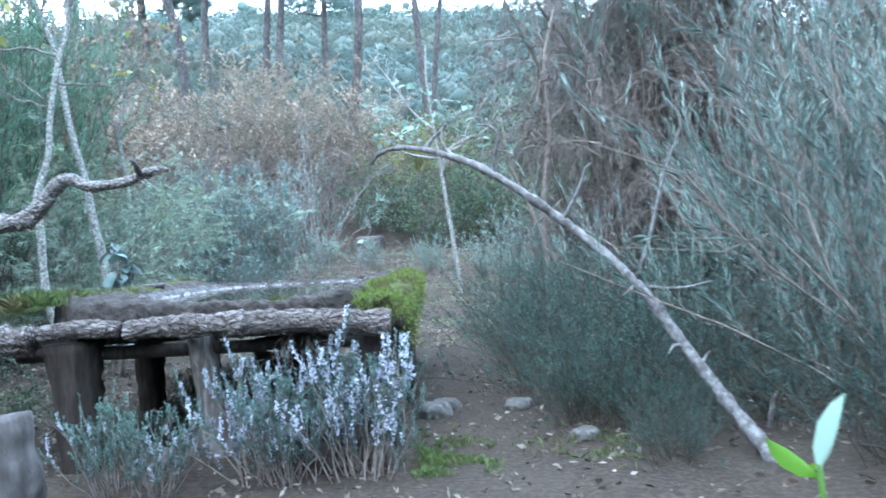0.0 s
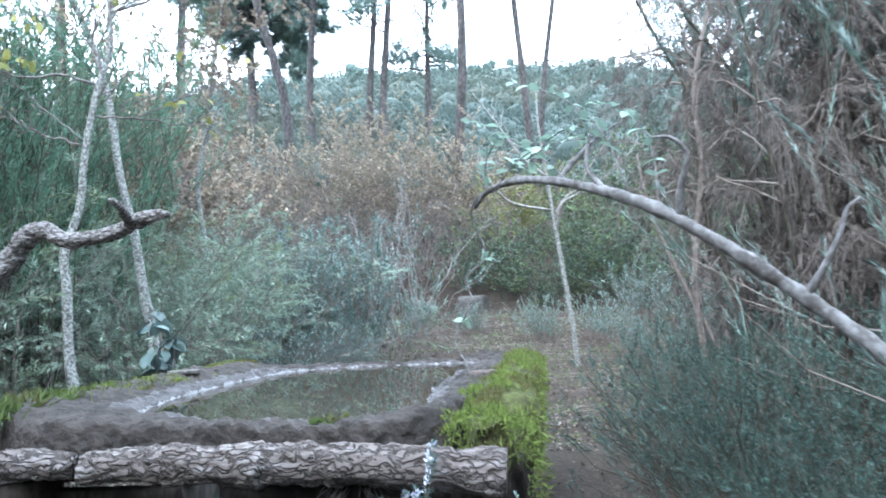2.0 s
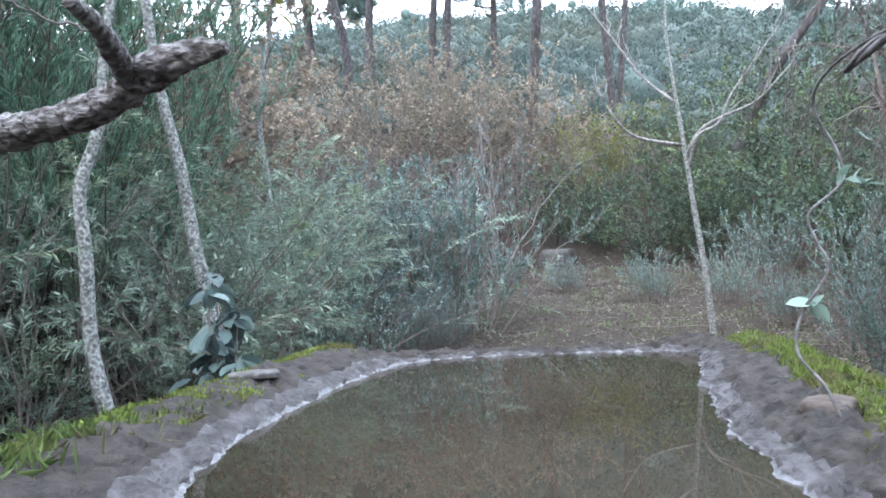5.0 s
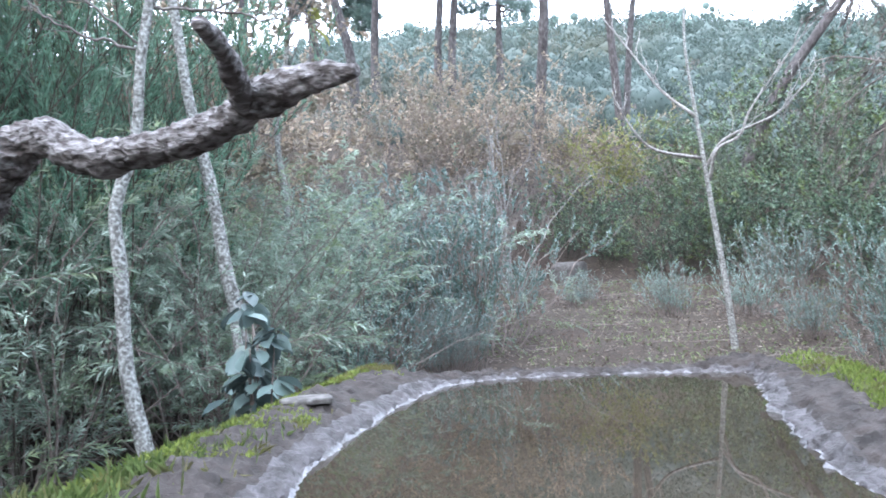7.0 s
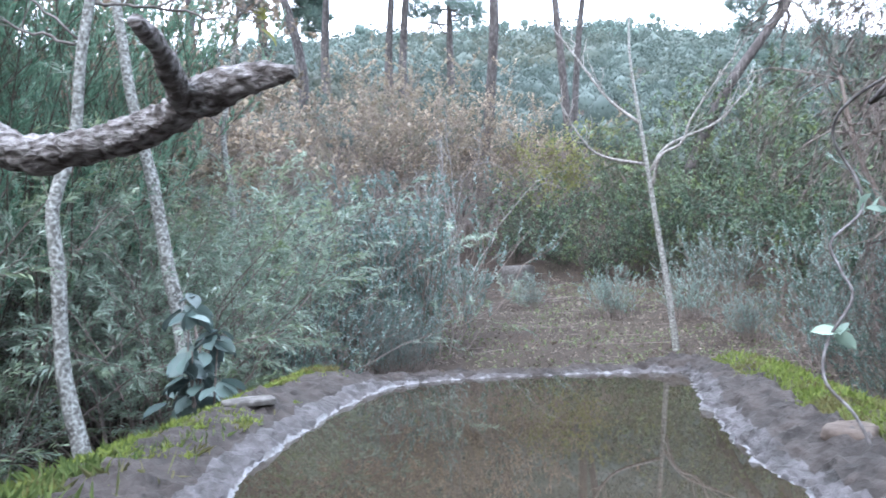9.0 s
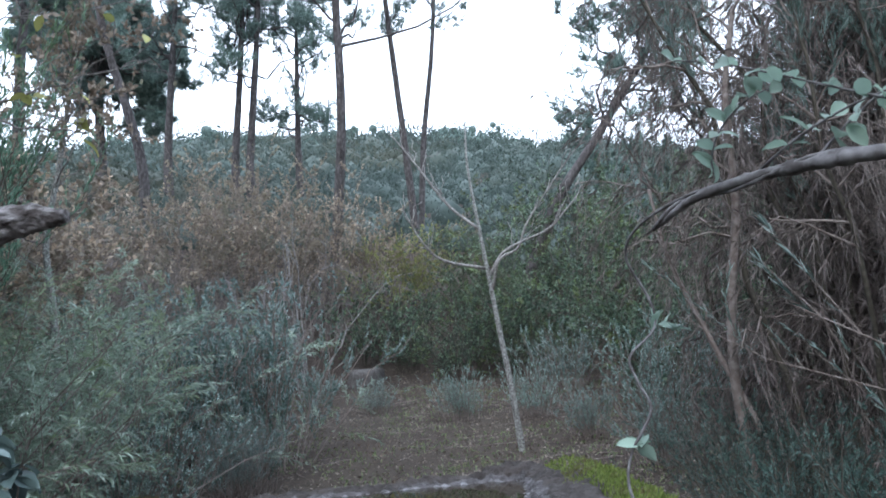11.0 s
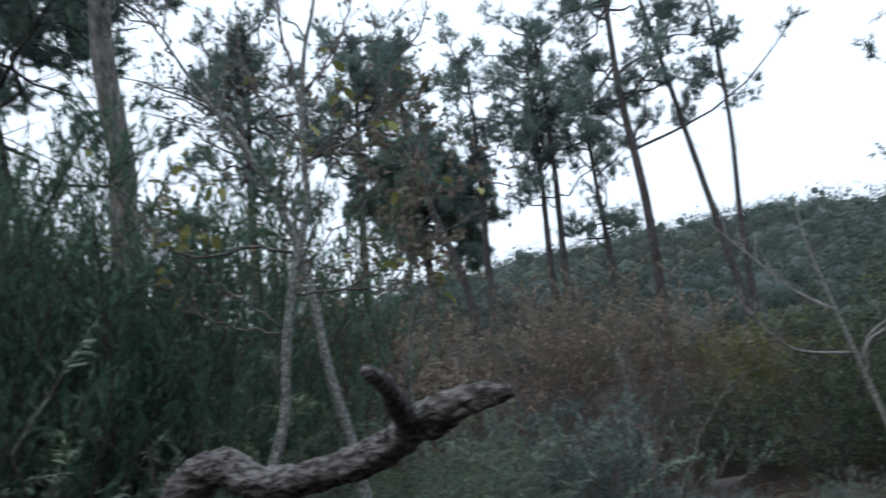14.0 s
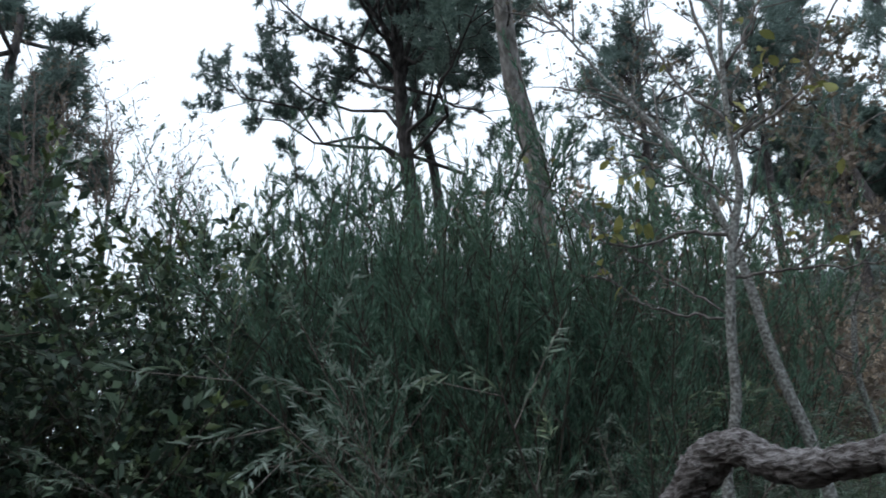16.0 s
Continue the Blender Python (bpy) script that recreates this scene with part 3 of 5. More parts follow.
    solid("bank_moss", blades(p, rng.normal(size=p.shape) * 0.7 + [0, 0, 1], 0.024 * rng.uniform(0.4, 1.4, len(p)), 0.008, rng), L_MOSS, "thin olive moss patches on the earth bank", "moss", kind="stuff")
    # a low cress plant on the front rim
    solid("rim_weed", blades(np.array([-1.08, 5.02, 1.0]) + rng.normal(size=(40, 3)) * [0.03, 0.02, 0.01], rng.normal(size=(40, 3)) + [0, 0, 1.2], 0.06, 0.035, rng), L_GRASS, "small bright green weed on the clay rim", "plant")
    # grass by the path
    p = np.column_stack([rng.normal(-0.08, 0.16, 1700), rng.normal(4.75, 0.3, 1700), np.zeros(1700)])
    p = np.vstack([p, np.column_stack([rng.normal(0.95, 0.2, 500), rng.normal(5.0, 0.3, 500), np.zeros(500)])])
    p = p[(p[:, 1] > 4.3) & (p[:, 0] > -0.25) & (np.array([noise.noise(Vector((a[0] * 5, a[1] * 5, 3))) for a in p]) > -0.05)]
    p[:, 2] = land(p[:, 0], p[:, 1])
    solid("path_grass", blades(p, rng.normal(size=p.shape) * 0.5 + [0, 0, 1], 0.08 * rng.uniform(0.4, 1.3, len(p)), 0.008, rng, 0.3), L_GRASS, "low green grass beside the dirt path", "grass", kind="stuff")


build_moss_and_grass()


def build_litter():
    rng = np.random.default_rng(12)
    n = 62000
    y = -3 + 28 * rng.uniform(0, 1, n)
    x = rng.uniform(-7, 3.5, n) * np.interp(y, [-3, 4, 12, 25], [0.7, 0.8, 1, 1.3])
    keep = ~((x > -2.95) & (x < -0.25) & (y > 4.8) & (y < 8.65) & (rng.uniform(0, 1, n) < 0.3))
    keep &= (y > 9) | (x < -2.5) | (rng.uniform(0, 1, n) < 0.3)
    p = np.column_stack([x, y, land(x, y) + 0.008])[keep]
    d = rng.normal(size=p.shape) * [1, 1, 0.4]
    solid("leaf_litter", blades(p, d, rng.uniform(0.02, 0.075, len(p)), rng.uniform(0.012, 0.042, len(p)), rng), L_LITTER, "brown fallen leaves and pale chips on the soil", "leaf litter", kind="stuff")
    n = 12000
    y = 9 + 14 * rng.uniform(0, 1, n)
    x = rng.uniform(-4.5, 3.2, n)
    k = np.array([noise.noise(Vector((a * 0.6, b * 0.6, 7))) for a, b in zip(x, y)])
    p = np.column_stack([x, y, land(x, y)])[k > -0.1]
    solid("low_weeds", blades(p, rng.normal(size=p.shape) * 0.8 + [0, 0, 0.8], 0.09 * rng.uniform(0.3, 1.2, len(p)), 0.02, rng, 0.2), leaf_mat("weed_leaf", (0.12, 0.17, 0.08), (0.24, 0.27, 0.14)), "low grey-green weeds among the litter", "weeds", kind="stuff")
    t = shoots(rng, 420, 0, 0.6, 1.45, 1.0, 0.0, 4, 0.08)
    b = np.column_stack([rng.uniform(-5, 3, 420), rng.uniform(8.8, 23, 420), np.zeros(420)])
    b[:, 2] = land(b[:, 0], b[:, 1]) + 0.015
    t = t * [1, 1, 0.12] + b[:, None]
    solid("fallen_twigs", tubes(t, taper(t, 0.007, 0.003), 4, cap=False), M_TWIG, "thin dry twigs scattered on the soil", "twigs", kind="stuff")


build_litter()


def stone_geo(rng, sx, sy, sz, cuts=3):
    bm = bmesh.new()
    bmesh.ops.create_icosphere(bm, subdivisions=cuts, radius=1)
    off = Vector(rng.uniform(0, 50, 3))
    for v in bm.verts:
        k = 1 + 0.35 * noise.noise(v.co * 1.3 + off) + 0.1 * noise.noise(v.co * 4 + off)
        c = v.co * k
        v.co = Vector((max(-0.8, min(0.8, c.x)) * sx, max(-0.8, min(0.8, c.y)) * sy, max(-0.5, min(0.7, c.z)) * sz))
    vs = np.array([v.co[:] for v in bm.verts])
    bm.verts.index_update()
    fs = [[q.index for q in f.verts] for f in bm.faces]
    bm.free()
    return vs, fs


def build_stones():
    rng = np.random.default_rng(21)
    spots = [(-0.13, 5.95, 0.16, 0.13, 0.11, M_STONE), (-0.05, 6.25, 0.14, 0.12, 0.08, M_STONE), (0.55, 6.1, 0.16, 0.13, 0.07, M_STONE), (-0.45, 4.75, 0.12, 0.1, 0.1, M_REDSTONE), (-1.75, 5.25, 0.15, 0.12, 0.13, M_STONE), (-1.85, 4.95, 0.12, 0.1, 0.09, M_STONE),
             (0.9, 5.2, 0.12, 0.1, 0.06, M_STONE), (-2.28, 24.1, 0.62, 0.45, 0.42, M_STONE), (0.2, 24.0, 0.45, 0.4, 0.3, M_REDSTONE), (-3.6, 18.0, 0.2, 0.18, 0.1, M_STONE), (-2.0, 11.5, 0.1, 0.08, 0.05, M_STONE), (-2.7, 5.7, 0.13, 0.1, 0.1, M_STONE)]
    for x, y, a, b, c, m in spots:
        solid("stone", stone_geo(rng, a, b, c), m, "weathered stone half sunk in the soil" if m is M_STONE else "brownish angular stone resting on the soil", "stone", (x, y, float(land(x, y)) + c * 0.3), rng.uniform(0, 360), "stones on the ground")
    v, f = stone_geo(rng, 0.13, 0.09, 0.02)
    solid("slate", (v, f), M_STONE, "flat grey slate lying on the clay rim", "stone", (-2.66, 6.95, 1.105), 30)
    solid("rim_stone", stone_geo(rng, 0.12, 0.09, 0.045), M_REDSTONE, "flat brownish stone in the mossy rim", "stone", (-0.55, 6.35, 1.07), 60)


build_stones()


# ---- dead limb, leaning branch and vine ----
def build_dead_limb():
    rng = np.random.default_rng(31)
    o = np.array([-4.45, 6.05, float(land(-4.45, 6.05)) - 0.05])
    tree = thing("dead_tree", "dead broken tree limb with rough furrowed bark", "dead tree", o)
    pts = np.array([(-4.45, 6.05, -0.02), (-4.3, 5.9, 0.7), (-3.85, 5.62, 1.42), (-3.4, 5.46, 1.63), (-3.0, 5.42, 1.645), (-2.86, 5.42, 1.72), (-2.70, 5.40, 1.885), (-2.60, 5.38, 1.925), (-2.44, 5.34, 1.865), (-2.2, 5.27, 1.87), (-2.02, 5.20, 1.905), (-1.9, 5.16, 1.93), (-1.805, 5.13, 1.928)])
    cnt, sides = 190, 30
    p = spline(pts, cnt)
    s = np.linspace(0, 1, cnt)
    r = np.interp(s, [0, 0.3, 0.5, 0.64, 0.8, 0.86, 0.93, 1], [0.085, 0.065, 0.048, 0.036, 0.033, 0.036, 0.023, 0.011])
    v, f = tubes(p, r, sides)
    cen = np.repeat(p, sides, 0)
    k = np.array([-abs(noise.noise(Vector((q[0] * 22, q[1] * 34, q[2] * 34)))) * 0.5 + noise.noise(Vector((q[0] * 9, q[1] * 12, q[2] * 12))) * 0.3 + noise.noise(Vector((q[0] * 60, q[1] * 90, q[2] * 90))) * 0.22 + 0.1 for q in v])
    part("limb", (cen + (v - cen) * (1 + k)[:, None] - o, f), M_CORK, tree)
    st = spline([(-2.03, 5.20, 1.905), (-2.015, 5.13, 1.935), (-2.005, 5.06, 1.965), (-2.005, 4.99, 1.985)], 26)
    v, f = tubes(st, np.linspace(0.026, 0.012, 26), 14)
    cen = np.repeat(st, 14, 0)
    k = np.array([noise.noise(Vector((q[0] * 26, q[1] * 26, q[2] * 26))) * 0.3 for q in v])
    part("branch_stub", (cen + (v - cen) * (1 + k)[:, None] - o, f), M_CORK, tree, "snapped-off side stub")


build_dead_limb()


def build_leaning_branch():
    rng = np.random.default_rng(33)
    o = np.array([1.83, 4.15, 0.0])
    br = thing("fallen_branch", "bleached bare branch leaning out over the bushes", "branch", o)
    pts = [(1.83, 4.15, -0.05), (1.70, 4.45, 0.2), (1.45, 4.68, 0.62), (1.2, 4.79, 1.02), (0.81, 5.0, 1.43), (0.35, 5.12, 1.79), (0.05, 5.28, 1.95), (-0.2, 5.47, 2.035), (-0.35, 5.72, 2.065), (-0.46, 5.95, 2.06), (-0.53, 6.12, 2.01)]
    cnt = 150
    p = spline(pts, cnt)
    r = np.interp(np.linspace(0, 1, cnt), [0, 0.12, 0.5, 0.75, 0.92, 1], [0.048, 0.038, 0.024, 0.0165, 0.0115, 0.007])
    knot = np.zeros(cnt)
    for c in rng.uniform(4, cnt - 6, 22):
        knot += 0.28 * np.exp(-((np.arange(cnt) - c) / 0.9) ** 2)
    v, f = tubes(p, r * (1 + knot), 12, 0.07, rng)
    part("stem", (v - o, f), M_BLEACH, br)
    twigs = [[(1.2, 4.79, 1.03), (1.27, 4.75, 1.25), (1.33, 4.72, 1.5), (1.4, 4.7, 1.75), (1.5, 4.68, 2.0), (1.42, 4.7, 2.15)],
             [(0.79, 5.0, 1.44), (0.85, 4.95, 1.55), (0.91, 4.92, 1.68), (0.93, 4.9, 1.76), (0.98, 4.9, 1.80)],
             [(0.37, 5.12, 1.78), (0.38, 5.05, 1.92), (0.40, 5.0, 2.02), (0.34, 5.0, 2.09), (0.27, 5.02, 2.10)],
             [(1.2, 4.79, 1.02), (1.13, 4.75, 0.97), (1.09, 4.72, 0.95)], [(1.45, 4.68, 0.62), (1.37, 4.64, 0.64), (1.32, 4.6, 0.59)], [(1.52, 4.62, 0.52), (1.57, 4.6, 0.6)], [(1.78, 4.3, 0.2), (1.79, 4.25, 0.36), (1.8, 4.22, 0.42)],
             [(-0.1, 5.4, 2.01), (0.0, 5.45, 2.12), (0.1, 5.5, 2.22), (0.2, 5.5, 2.28)], [(0.1, 5.25, 1.93), (0.03, 5.3, 2.05), (0.05, 5.32, 2.2)], [(1.22, 4.78, 1.0), (1.5, 4.9, 0.97), (1.75, 5.0, 1.0)]]
    for t in twigs:
        q = spline(t, 14)
        part("twig", (lambda g: (g[0] - o, g[1]))(tubes(q, np.linspace(0.016, 0.005, 14), 7, 0.08, rng)), M_BLEACH, br)


build_leaning_branch()


def oval_leaves(p, d, length, width, rng, up=0.4):
    """Broad leaves with a midrib fold: six faces each."""
    n = len(p)
    d = unit(d)
    side = unit(np.cross(d, np.array([0, 0, 1.0]) + 0.5 * rng.normal(size=(n, 3))))
    nrm = np.cross(side, d)
    L = np.broadcast_to(np.asarray(length, float), (n,))[:, None]
    W = np.broadcast_to(np.asarray(width, float), (n,))[:, None]
    rows = []
    for s, w, h in ((0, 0.06, 0), (0.25, 0.42, 0.05), (0.55, 0.5, 0.06), (0.82, 0.3, 0.0), (1, 0.0, -0.1)):
        c = p + d * L * s + nrm * L * h
        rows += [c + side * W * w + nrm * W * 0.14, c, c - side * W * w + nrm * W * 0.14]
    v = np.stack(rows, 1).reshape(-1, 3)
    i = np.arange(n)[:, None] * 15
    f = []
    for r in range(4):
        for c in (0, 1):
            f.append(i + [3 * r + c, 3 * r + c + 1, 3 * r + c + 4, 3 * r + c + 3])
    return v, np.concatenate(f)


def build_vine():
    rng = np.random.default_rng(35)
    vine = thing("honeysuckle_vine", "pale twining vine with blue-green oval leaves hanging from a branch", "vine", (-0.6, 6.1, 1.03))
    o = np.array([-0.6, 6.1, 1.03])
    hang = [(-0.35, 5.72, 2.07), (-0.47, 5.98, 2.075), (-0.555, 6.2, 2.03), (-0.57, 6.3, 1.95), (-0.51, 6.3, 1.81), (-0.52, 6.27, 1.72), (-0.61, 6.25, 1.64), (-0.60, 6.22, 1.56), (-0.58, 6.2, 1.48), (-0.66, 6.18, 1.36), (-0.68, 6.15, 1.26), (-0.63, 6.1, 1.18), (-0.60, 6.08, 1.10)]
    q = spline(hang, 90)
    hung = part("hanging_stem", (lambda g: (g[0] - o, g[1]))(tubes(q, np.full(90, 0.0045), 6)), M_BLEACH, vine)
    coil = spline([(0.35, 5.12, 1.79), (0.05, 5.28, 1.95), (-0.2, 5.47, 2.035), (-0.35, 5.72, 2.065), (-0.46, 5.95, 2.06), (-0.53, 6.12, 2.01)], 120)
    a = np.linspace(0, 16, 120)
    coil = coil + np.column_stack([np.cos(a) * 0.008, np.cos(a) * 0.008, np.sin(a) * 0.017])
    part("coiling_stem", (lambda g: (g[0] - o, g[1]))(tubes(coil, np.full(120, 0.006), 6)), M_BLEACH, vine)
    arms = [[(-0.42, 5.86, 2.07), (-0.45, 5.85, 2.13), (-0.44, 5.8, 2.2), (-0.40, 5.72, 2.25), (-0.34, 5.66, 2.27)], [(-0.05, 5.38, 2.0), (-0.15, 5.45, 2.12), (-0.27, 5.6, 2.24), (-0.42, 5.75, 2.36), (-0.52, 5.85, 2.42)],
            [(-0.38, 5.78, 2.07), (-0.3, 5.65, 2.14), (-0.2, 5.52, 2.18), (-0.06, 5.4, 2.19), (0.1, 5.3, 2.17)], [(0.2, 5.2, 1.9), (0.1, 5.3, 2.2), (-0.02, 5.4, 2.36), (-0.14, 5.5, 2.46), (-0.28, 5.62, 2.54)],
            [(0.3, 5.15, 1.83), (0.3, 5.25, 2.1), (0.2, 5.3, 2.28), (0.06, 5.35, 2.34)], [(-0.3, 5.64, 2.06), (-0.2, 5.6, 2.16), (-0.1, 5.5, 2.24), (0.05, 5.42, 2.28)]]
    pts, way, owner = [], [], []
    for t in arms:
        s = spline(t, 24)
        arm = part("tendril", (lambda g: (g[0] - o, g[1]))(tubes(s, np.linspace(0.004, 0.002, 24), 5)), M_BLEACH, vine)
        for k in np.linspace(4, 23, 9).astype(int):
            for sg in (-1, 1):
                pts.append(s[k])
                owner.append(arm)
                way.append(np.cross(s[k] - s[k - 1], [0, 0, 1]) / 0.02 * sg + rng.normal(size=3) * 0.5)
    for c, n in (((-0.515, 6.27, 1.72), 6), ((-0.63, 6.18, 1.38), 6)):
        for k in range(n):
            owner.append(hung)
            pts.append(np.array(c) + rng.normal(size=3) * 0.008 + ([0.05, 0, 0] if k > 2 and c[2] > 1.5 else [0, 0, 0]))
            way.append(rng.normal(size=3) + [1.2 if c[2] > 1.5 else 0.2, 0, 0.1])
    pts, way = np.array(pts), np.array(way)
    for a in range(len(pts)):
        L = rng.uniform(0.05, 0.075)
        g = oval_leaves(pts[a:a + 1] - o, way[a:a + 1], L, L * 0.58, rng)
        part("leaf", g, L_VINE, owner[a])


build_vine()


def build_stump():
    rng = np.random.default_rng(37)
    o = np.array([-1.92, 3.3, float(land(-1.92, 3.3)) - 0.05])
    v, f = bark_tube([(0, 0, 0), (0.01, 0.0, 0.3), (-0.03, 0.02, 0.74)], 0.16, 0.115, 40, 28, rng, 0.0, 0, 0.05, 0.03)
    k = np.array([noise.noise(Vector(q * 9)) * 0.14 + noise.noise(Vector(q * 30)) * 0.07 for q in v])
    c = np.array([0, 0, 1.0]) * v[:, 2:3]
    solid("tree_stump", (c + (v - c) * (1 + k)[:, None], f), M_PINEBARK, "short grey stump spotted with pale lichen", "stump", o)


build_stump()


# ---- trunks by the pond ----
def tree_of(name, label, base, trunk, r0, r1, bark, seed, flare=0.02, sides=12, count=40):
    rng = np.random.default_rng(seed)
    b = np.array([base[0], base[1], float(land(base[0], base[1])) - 0.06])
    t = thing(name, label, "tree", b)
    pts = [b] + [np.array(q, float) for q in trunk]
    p = spline(pts, count)
    s = np.linspace(0, 1, count)
    r = r0 + (r1 - r0) * s + flare * np.exp(-s * 14)
    v, f = tubes(p, r, sides, 0.035, rng)
    part("trunk", (v - b, f), bark, t)
    return t, b, p, rng


def twigs_on(rng, path, n, length, lo, up, spread, r, b, t, bark, name="branchwork", k=6, sub=5, sublen=0.35):
    main = side_shoots(rng, path[None], n, length, spread, lo, up, 0.05, k, 0.035)
    small = side_shoots(rng, main, sub, sublen * length, 0.75, 0.25, 0.35, 0.05, 4, 0.04)
    tiny = side_shoots(rng, small, 3, sublen * length * 0.5, 0.8, 0.3, 0.3, 0.05, 3, 0.05)
    g = join(tubes(main, taper(main, r, r * 0.3), 5, cap=False), tubes(small, taper(small, r * 0.4, r * 0.15), 4, cap=False), tubes(tiny, taper(tiny, r * 0.2, r * 0.1), 3, cap=False))
    part(name, (g[0] - b, g[1]), bark, t)
    return main, small, tiny


def crooked_branch(rng, tree, b, points, r):
    """One branch of a tree with its side twigs; gives the twigs' lines."""
    line = spline(points, 22)
    line[2:-1] += rng.normal(size=(19, 3)) * 0.008
    br = part("branch", (lambda g: (g[0] - b, g[1]))(tubes(line, np.linspace(r, r * 0.35, 22), 7, 0.05, rng)), M_DARKTWIG, tree)
    small = side_shoots(rng, line[None], 9, 0.38, 0.7, 0.25, 0.45, 0.05, 4, 0.06)
    tiny = side_shoots(rng, small, 3, 0.14, 0.8, 0.3, 0.3, 0.05, 3, 0.05)
    g = join(tubes(small, taper(small, r * 0.4, 0.002), 4, cap=False), tubes(tiny, taper(tiny, 0.0024, 0.0014), 3, cap=False))
    tagged(part("twig", (g[0] - b, g[1]), M_DARKTWIG, br), kind="stuff")
    return tiny


def build_pond_trees():
    t, b, p, rng = tree_of("lichen_tree", "slender lichen-spotted pale tree with bare crooked twigs", (-4.0, 7.92),
                           [(-4.02, 7.91, 0.6), (-4.11, 7.87, 1.12), (-4.12, 7.85, 1.74), (-4.13, 7.83, 2.06), (-4.02, 7.88, 2.45), (-3.96, 7.87, 2.93), (-3.87, 7.92, 3.49), (-3.79, 7.97, 3.81), (-3.79, 7.97, 4.15), (-3.77, 7.98, 4.6), (-3.73, 8.01, 5.07), (-3.64, 8.06, 5.52), (-3.6, 8.1, 6.4)], 0.047, 0.010, M_LICHEN, 41)
    m, s, y = twigs_on(rng, p, 10, 1.1, 0.5, 0.5, 0.8, 0.009, b, t, M_DARKTWIG)
    y = np.concatenate([y] + [crooked_branch(rng, t, b, q, r) for q, r in (
        ([(-3.79, 7.97, 4.3), (-4.0, 7.84, 4.6), (-4.12, 7.78, 5.04), (-4.12, 7.78, 5.61)], 0.012), ([(-3.75, 8.0, 4.41), (-3.85, 7.94, 5.1), (-3.88, 7.92, 5.56), (-3.9, 7.9, 6.0)], 0.014),
        ([(-3.77, 7.98, 4.15), (-3.47, 8.15, 4.32), (-3.31, 8.25, 4.52), (-3.19, 8.32, 4.88), (-2.96, 8.45, 5.24), (-2.9, 8.5, 5.7)], 0.014), ([(-3.9, 7.91, 3.22), (-3.71, 8.02, 3.23), (-3.42, 8.18, 3.2), (-3.07, 8.38, 3.19)], 0.012),
        ([(-3.61, 8.08, 3.23), (-3.37, 8.21, 3.37), (-3.04, 8.4, 3.56), (-2.75, 8.57, 3.72)], 0.008), ([(-3.99, 7.86, 2.97), (-4.24, 7.72, 3.04), (-4.42, 7.61, 3.17), (-4.66, 7.47, 3.46)], 0.010),
        ([(-3.89, 7.91, 3.5), (-4.13, 7.78, 3.57), (-4.33, 7.66, 3.52), (-4.59, 7.51, 3.61), (-4.77, 7.41, 3.97), (-5.1, 7.22, 4.24)], 0.013), ([(-3.97, 7.86, 3.0), (-4.34, 7.66, 3.37), (-4.59, 7.52, 3.65)], 0.008),
        ([(-3.75, 8.0, 4.69), (-3.59, 8.08, 4.95), (-3.42, 8.19, 5.37), (-3.35, 8.2, 5.8)], 0.012), ([(-3.81, 7.95, 3.69), (-4.09, 7.8, 4.03), (-4.29, 7.69, 4.06)], 0.009))])
    for c in ((-4.31, 7.67, 3.98), (-4.32, 7.67, 3.68), (-4.5, 7.56, 3.62), (-3.78, 7.98, 4.37), (-3.29, 8.26, 4.4), (-3.34, 8.23, 3.37), (-3.07, 8.38, 3.17), (-3.53, 8.12, 4.7)):
        for q in range(4):
            part("leaf", oval_leaves(np.array([c]) + rng.normal(size=(1, 3)) * 0.03 - b, rng.normal(size=(1, 3)) + [0, 0, -0.5], rng.uniform(0.08, 0.13), 0.062, rng), L_YELLOW, t, "large yellow-green leaf")
    lv = leaves_on(rng, y, 1, 0.06, 0.03, 1.0)
    lv = (lv[0] - b, lv[1])
    part("dry_foliage", lv, L_ORANGE, t, "few curled rusty leaves")
    for q in rng.integers(0, len(y), 46):
        part("leaf", oval_leaves(y[q:q + 1, -1] - b, rng.normal(size=(1, 3)) + [0, 0, -0.3], rng.uniform(0.07, 0.11), 0.055, rng), L_YELLOW, t, "large yellow-green leaf")
    t, b, p, rng = tree_of("lichen_tree", "leaning lichen-spotted trunk ringed by broad leaves", (-3.92, 9.1),
                           [(-4.01, 9.06, 1.25), (-4.09, 9.03, 1.74), (-4.16, 8.99, 2.31), (-4.28, 8.94, 2.93), (-4.38, 8.9, 3.74), (-4.53, 8.82, 4.32), (-4.68, 8.73, 4.72), (-4.86, 8.63, 5.11), (-5.09, 8.5, 5.52), (-5.33, 8.36, 6.04), (-5.59, 8.21, 6.53)], 0.056, 0.006, M_LICHEN, 42)
    m, s, y = twigs_on(rng, p, 18, 1.3, 0.5, 0.6, 0.75, 0.011, b, t, M_DARKTWIG)
    part("dry_foliage", (lambda g: (g[0] - b, g[1]))(leaves_on(rng, y, 2, 0.06, 0.03, 1.0)), L_ORANGE, t, "few curled rusty leaves")
    t, b, p, rng = tree_of("thin_tree", "thin pale trunk with fine bare twigs", (-5.45, 13.4),
                           [(-5.42, 13.35, 1.75), (-5.44, 13.31, 2.71), (-5.51, 13.27, 3.53), (-5.36, 13.26, 4.41), (-5.24, 13.26, 5.3), (-5.07, 13.25, 6.4), (-5.0, 13.2, 7.5)], 0.055, 0.012, M_LICHEN, 43)
    m, s, y = twigs_on(rng, p, 26, 1.5, 0.35, 0.35, 0.9, 0.012, b, t, M_DARKTWIG)
